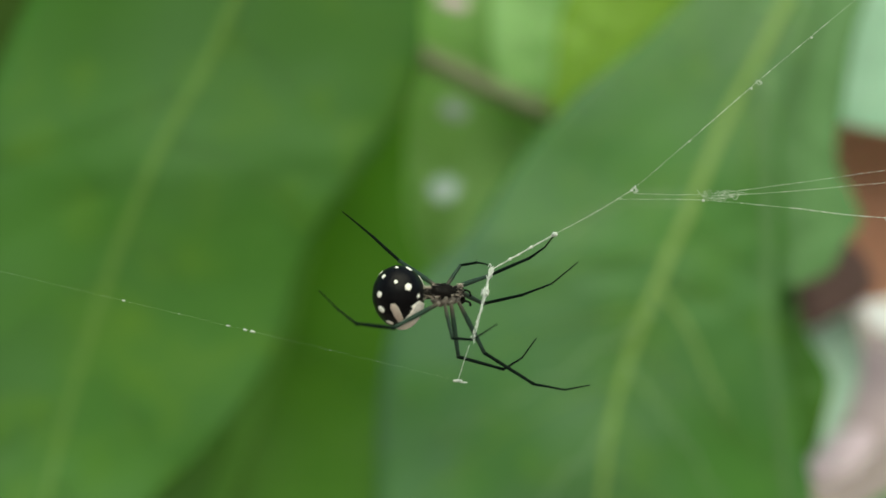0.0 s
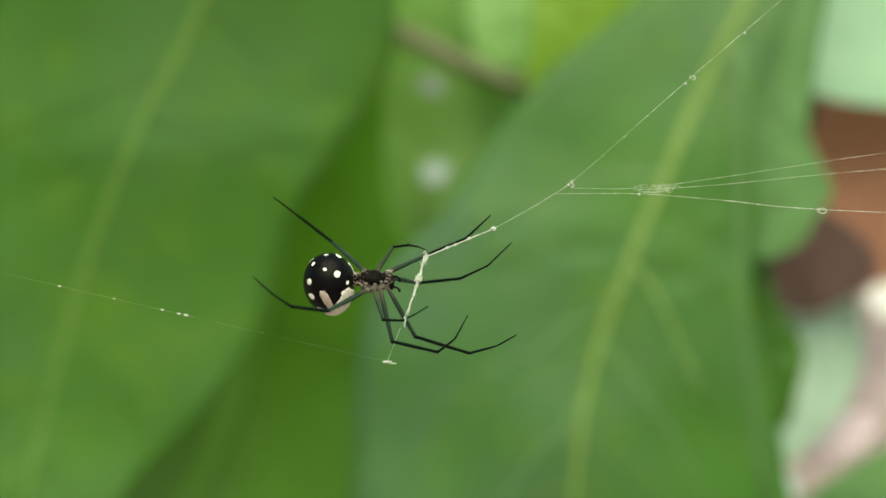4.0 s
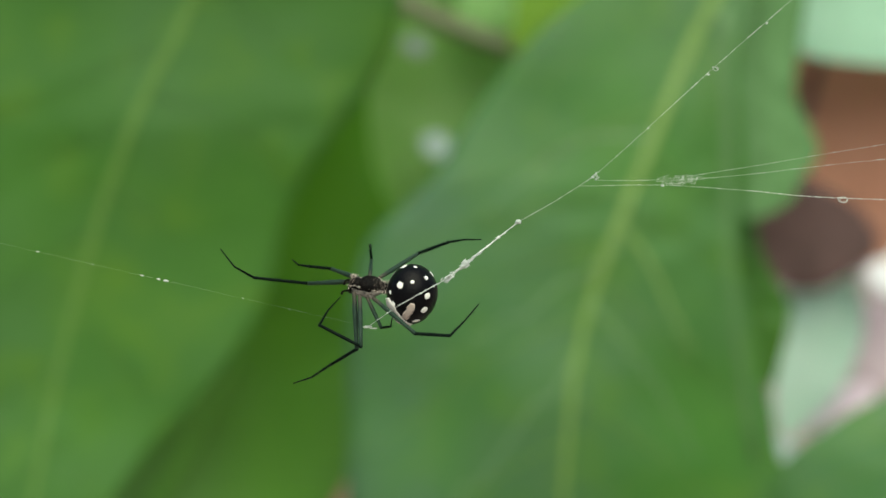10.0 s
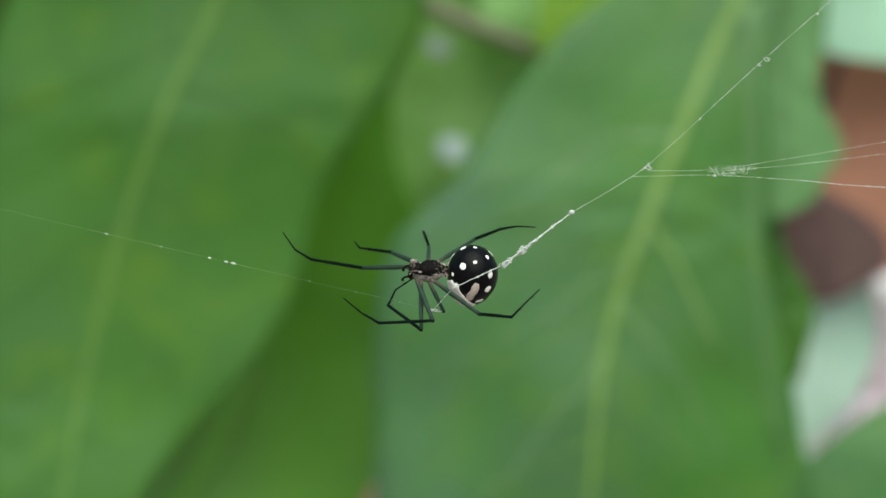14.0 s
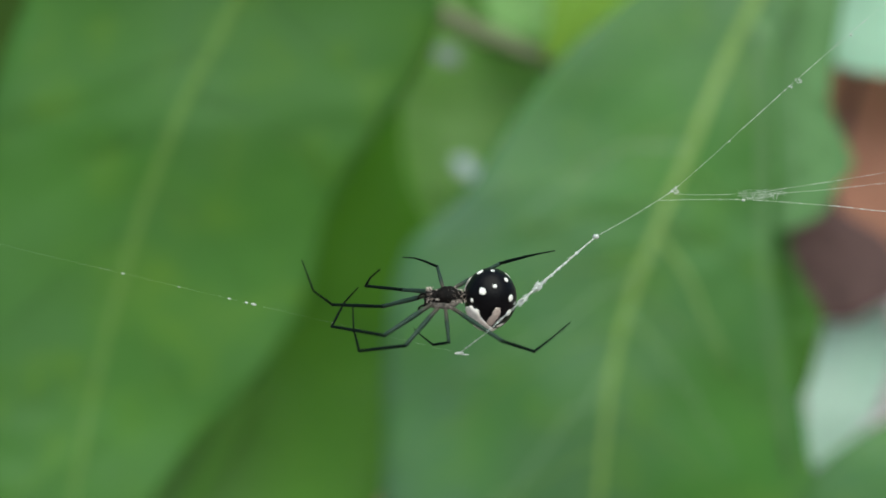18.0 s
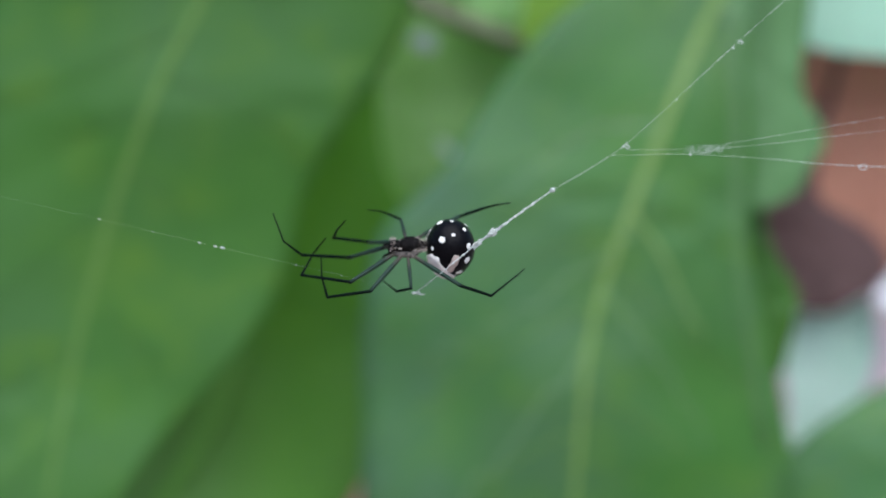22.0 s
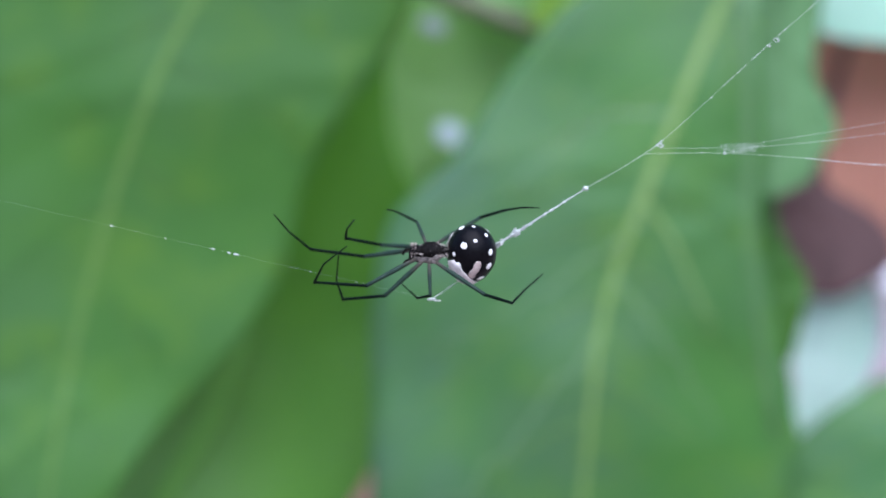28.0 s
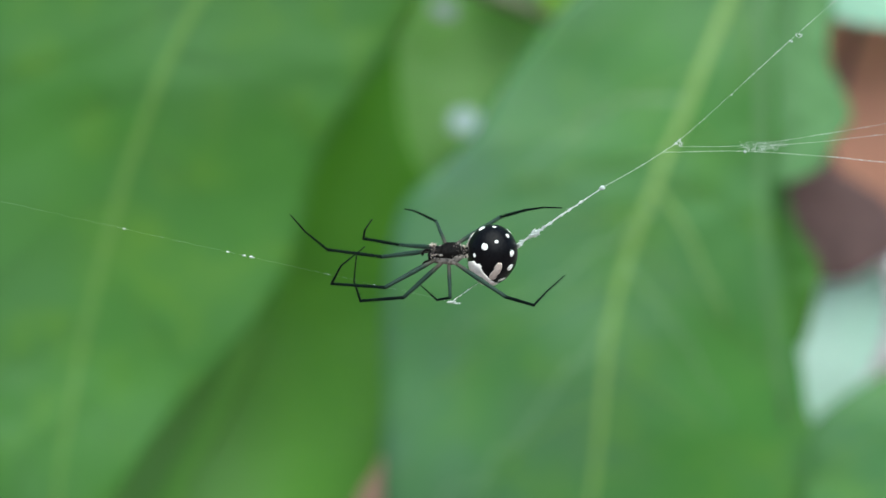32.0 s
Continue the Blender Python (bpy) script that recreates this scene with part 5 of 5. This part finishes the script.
    blob(bm, Vector((0, 0, 0)), (0.31 * MM, 0.08 * MM, 0.08 * MM), seg=14, rough=0.5, seed=2)
    blob(bm, Vector((0.35 * MM, 0, -0.1 * MM)), (0.24 * MM, 0.08 * MM, 0.045 * MM), seg=10, rough=0.4, seed=5)
    spans["low"] = part("silk_knot", bm, SILK, thing, "flat white silk attachment disc")
    return thing, spans


def along(rows, t, k):
    return float(np.interp(t, [r[0] for r in rows], [r[k] for r in rows]))


def turning(dirs):
    """Least turns that carry z along a row of directions."""
    q = Vector((0, 0, 1)).rotation_difference(dirs[0])
    out = [q]
    for a, b in zip(dirs, dirs[1:]):
        q = a.rotation_difference(b) @ q
        out.append(q)
    return out


# drift of the disc that stands in for a spot of light (t, x, z, turn)
LIGHT_SPOT_ROWS = [(0.0, -0.46, 9.5, 0), (1.0, -1.5, 10.1, 0), (2.0, -1.7, 10.1, 0), (3.0, -0.21, 9.06, 0), (6.0, 3.4, 8.0, 5), (7.0, 4.1, 8.8, 5), (8.0, 3.9, 9.1, 0), (9.0, 3.7, 7.3, 0),
              (10.0, 3.8, 6.7, 15), (12.0, 3.6, 6.6, 25), (14.0, 2.9, 6.2, 10), (17.0, 3.2, 4.8, 20), (18.0, 3.7, 4.7, 35), (19.0, 4.3, 4.6, 62), (20.0, 4.8, 4.5, 80), (23.0, 4.5, 5.1, 78),
              (25.5, 3.4, 6.0, 55), (28.0, 3.2, 5.3, 15), (32.0, 3.65, 4.93, 0)]


# a loose twig's sway in the light wind (t, x, z)
SWAY_ROWS = [(0.0, -7.6, 9.4), (1.0, -8.4, 9.6), (2.0, -8.1, 9.3), (3.4, -4.6, 7.7), (5.6, -2.9, 7.0), (8.0, -1.7, 6.4), (9.0, -1.2, 5.0), (11.0, -0.9, 4.2), (13.0, -1.6, 3.6), (14.0, -2.0, 2.4),
             (16.6, -0.6, 1.2), (18.0, -0.4, 1.2), (20.0, 0.4, -0.3), (25.4, 0.0, -0.4), (29.0, 0.0, 0.0), (32.0, -0.5, 0.3)]


# the hanging leaf and the withered tip move a little of their own (t, x, z)
HANGING_ROWS = [(0.0, -2.2, 0.8), (2.0, -3.1, 1.2), (3.5, -2.4, 1.0), (6.0, -0.4, 0.2), (9.0, 0.0, 0.0), (14.0, 0.1, 1.1), (20.0, 0.2, 1.0), (25.0, -0.5, 1.3), (29.0, -1.2, 0.8), (32.0, -1.2, 0.8)]
TIP_ROWS = [(0.0, 0.0, 0.4), (9.0, 0.0, 0.3), (13.0, 0.0, -0.3), (19.0, 0.2, -1.0), (24.0, 0.3, -0.8), (30.0, 0.2, -1.9), (32.0, 0.2, -1.9)]


def motions():
    for ob, rows in ((hanging_leaf, HANGING_ROWS), (withered_tip, TIP_ROWS)):
        x, y, z = ob.location
        walk(ob, [(t, pose(x + dx * MM, y, z + dz * MM)) for t, dx, dz in rows])
    for ob, fx, fz in swaying + loose_petals:
        x, y, z = ob.location
        walk(ob, [(t, pose(x + fx * dx * MM, y, z + fz * dz * MM)) for t, dx, dz in SWAY_ROWS])
    walk(light_spot, [(t, pose(x * MM, 0.112, 0.5 + z * MM, 0, 0, turn)) for t, x, z, turn in LIGHT_SPOT_ROWS])
    # web
    eyes = [(t, *m.translation) for t, m in CAMERA_ROWS]

    def nearer(t):
        """How much smaller the web's spans are where it swings towards the camera."""
        return 1 - 0.001 * along(SWING_ROWS, t, 1) / along(eyes, t, 2)

    web_at = {}
    for t in sorted({r[0] for r in FORK_ROWS} | {r[0] for r in SWING_ROWS}):
        k = nearer(t)
        ex, ez = along(eyes, t, 1), along(eyes, t, 3)
        web_at[t] = Vector((ex + (along(FORK_ROWS, t, 1) * MM - ex) * k, along(SWING_ROWS, t, 1) * MM, ez + (0.5 + along(FORK_ROWS, t, 2) * MM - ez) * k))
    walk(web_thing, [(t, Matrix.Translation(p)) for t, p in web_at.items()])
    webs = [(t, *p) for t, p in web_at.items()]
    stay = [(0.0, 0.0), (1.2, 0.0), (1.5, 2.0), (2.0, 2.0), (3.0, 3.0), (4.3, 3.0)]
    stay += [(r[0], r[0]) for r in SPIDER_ROWS if 5 < r[0] < 15] + [(16.0, 19.0), (25.0, 19.0), (27.5, 28.0), (32.0, 28.0)]
    held = {r[0]: r for r in SPIDER_ROWS}
    poses = [(t, held[p]) for t, p in stay]
    # places on the web are kept as shares of the line from the fork to the strand's lower end, with which they sway
    shares = []
    for t, r in poses:
        low = complex(along(LOW_ROWS, r[0], 1), along(LOW_ROWS, r[0], 2))
        cells = []
        for a, b in ((1, 2), (4, 5), (6, 7)):
            share = complex(r[a], r[b]) / low
            cells += [share.real, share.imag]
        shares.append((t, *cells, r[3]))

    def swayed(t, k):
        low = complex(along(LOW_ROWS, t, 1), along(LOW_ROWS, t, 2))
        w = complex(along(shares, t, k), along(shares, t, k + 1)) * low * nearer(t)
        return w.real, w.imag

    times = sorted({t for t, _ in poses} | set(web_at))
    rows = []
    for t in times:
        m = spider_turn(along(shares, t, 7)).to_4x4()
        x, z = swayed(t, 1)
        x, z = x + along(SWING_ROWS, t, 2), z + along(SWING_ROWS, t, 3)
        m.translation = Vector([along(webs, t, k) for k in (1, 2, 3)]) + Vector((x, 0, z)) * MM
        rows.append((t, m))
    walk(spider_thing, rows)
    # legs
    for key, segs in spider_legs.items():
        side = 1 if key[0] == "L" else -1
        joints = []
        for t, r in poses:
            turn = spider_turn(r[3])
            x, y, z = COXA[key[1]]
            p = turn @ Vector((x, y * side, z))
            out = (turn @ Vector((0, side, 0))).y
            chain = [p]
            for k, (jx, jz) in enumerate(LEG_ROWS[r[0]][key]):
                jx, jz = jx * nearer(r[0]), jz * nearer(r[0])
                want = LENGTHS[key[1]][k]
                dx, dz = jx - p.x, jz - p.z
                flat = math.hypot(dx, dz)
                if flat >= want * 0.995:
                    dy = 0.1 * want * (1 if p.y < 0 else -1)
                    s = math.sqrt(want ** 2 - dy ** 2) / flat
                    dx, dz = dx * s, dz * s
                else:
                    dy = math.sqrt(want ** 2 - flat ** 2)
                    dy *= (1 if out > 0 else -1) if k == 0 else (1 if p.y < 0 else -1)
                p = p + Vector((dx, dy, dz))
                chain.append(p)
            joints.append([turn.transposed() @ c for c in chain])
        for k, ob in enumerate(segs):
            turns = turning([(j[k + 1] - j[k]).normalized() for j in joints])
            walk(ob, [(t, Matrix.LocRotScale(j[k] * MM, q, None)) for (t, _), j, q in zip(poses, joints, turns)])
    # held strand
    ends = {}
    for t in times:
        low = Vector((along(LOW_ROWS, t, 1), 0, along(LOW_ROWS, t, 2))) * nearer(t)
        (x1, z1), (x2, z2) = swayed(t, 3), swayed(t, 5)
        e1 = Vector((x1, float(np.interp(t, (8.0, 9.0, 25.5, 27.5), (-0.15, -1.5, -1.5, 0.5))), z1))
        e2 = Vector((x2, float(np.interp(t, (7.5, 8.0, 25.5, 27.5), (-0.9, -2.1, -2.1, 0.8))), z2))
        ends[t] = (Vector(BEAD) / MM, e1, e2, low)
    for s, name in enumerate("abc"):
        for end in (0, 1):
            p = [ends[t][s + end] for t in times]
            q = [ends[t][s + 1 - end] for t in times]
            turns = turning([(b - a).normalized() for a, b in zip(p, q)])
            walk(web_spans[name + str(end)], [(t, Matrix.LocRotScale(a * MM, w, None)) for t, a, w in zip(times, p, turns)])
    # the lumpy silk lies along the lower span at first, and along the upper one after the spider has turned
    aims = []
    for t in times:
        bead, e1, e2, _ = ends[t]
        f = min(max((t - 8.1) / 0.7, 0), 1)
        aims.append(((e2 - e1).normalized() * (1 - f) + (bead - e1).normalized() * f + Vector((0, -0.8 * f * (1 - f), 0))).normalized())
    walk(web_spans["lump"], [(t, Matrix.LocRotScale(ends[t][1] * MM, w, None)) for t, w in zip(times, turning(aims))])
    walk(web_spans["low"], [(t, Matrix.Translation(ends[t][3] * MM)) for t in times])
    walk(web_spans["left"], [(t, pose(*(ends[t][3] * MM), 0, -along(LOW_ROWS, t, 3), 0)) for t in times])


setting()
swaying, hanging_leaf, withered_tip = leaves()
light_spot, loose_petals = small_things()
web_thing, web_spans = web()
spider_thing, spider_legs = spider()
motions()
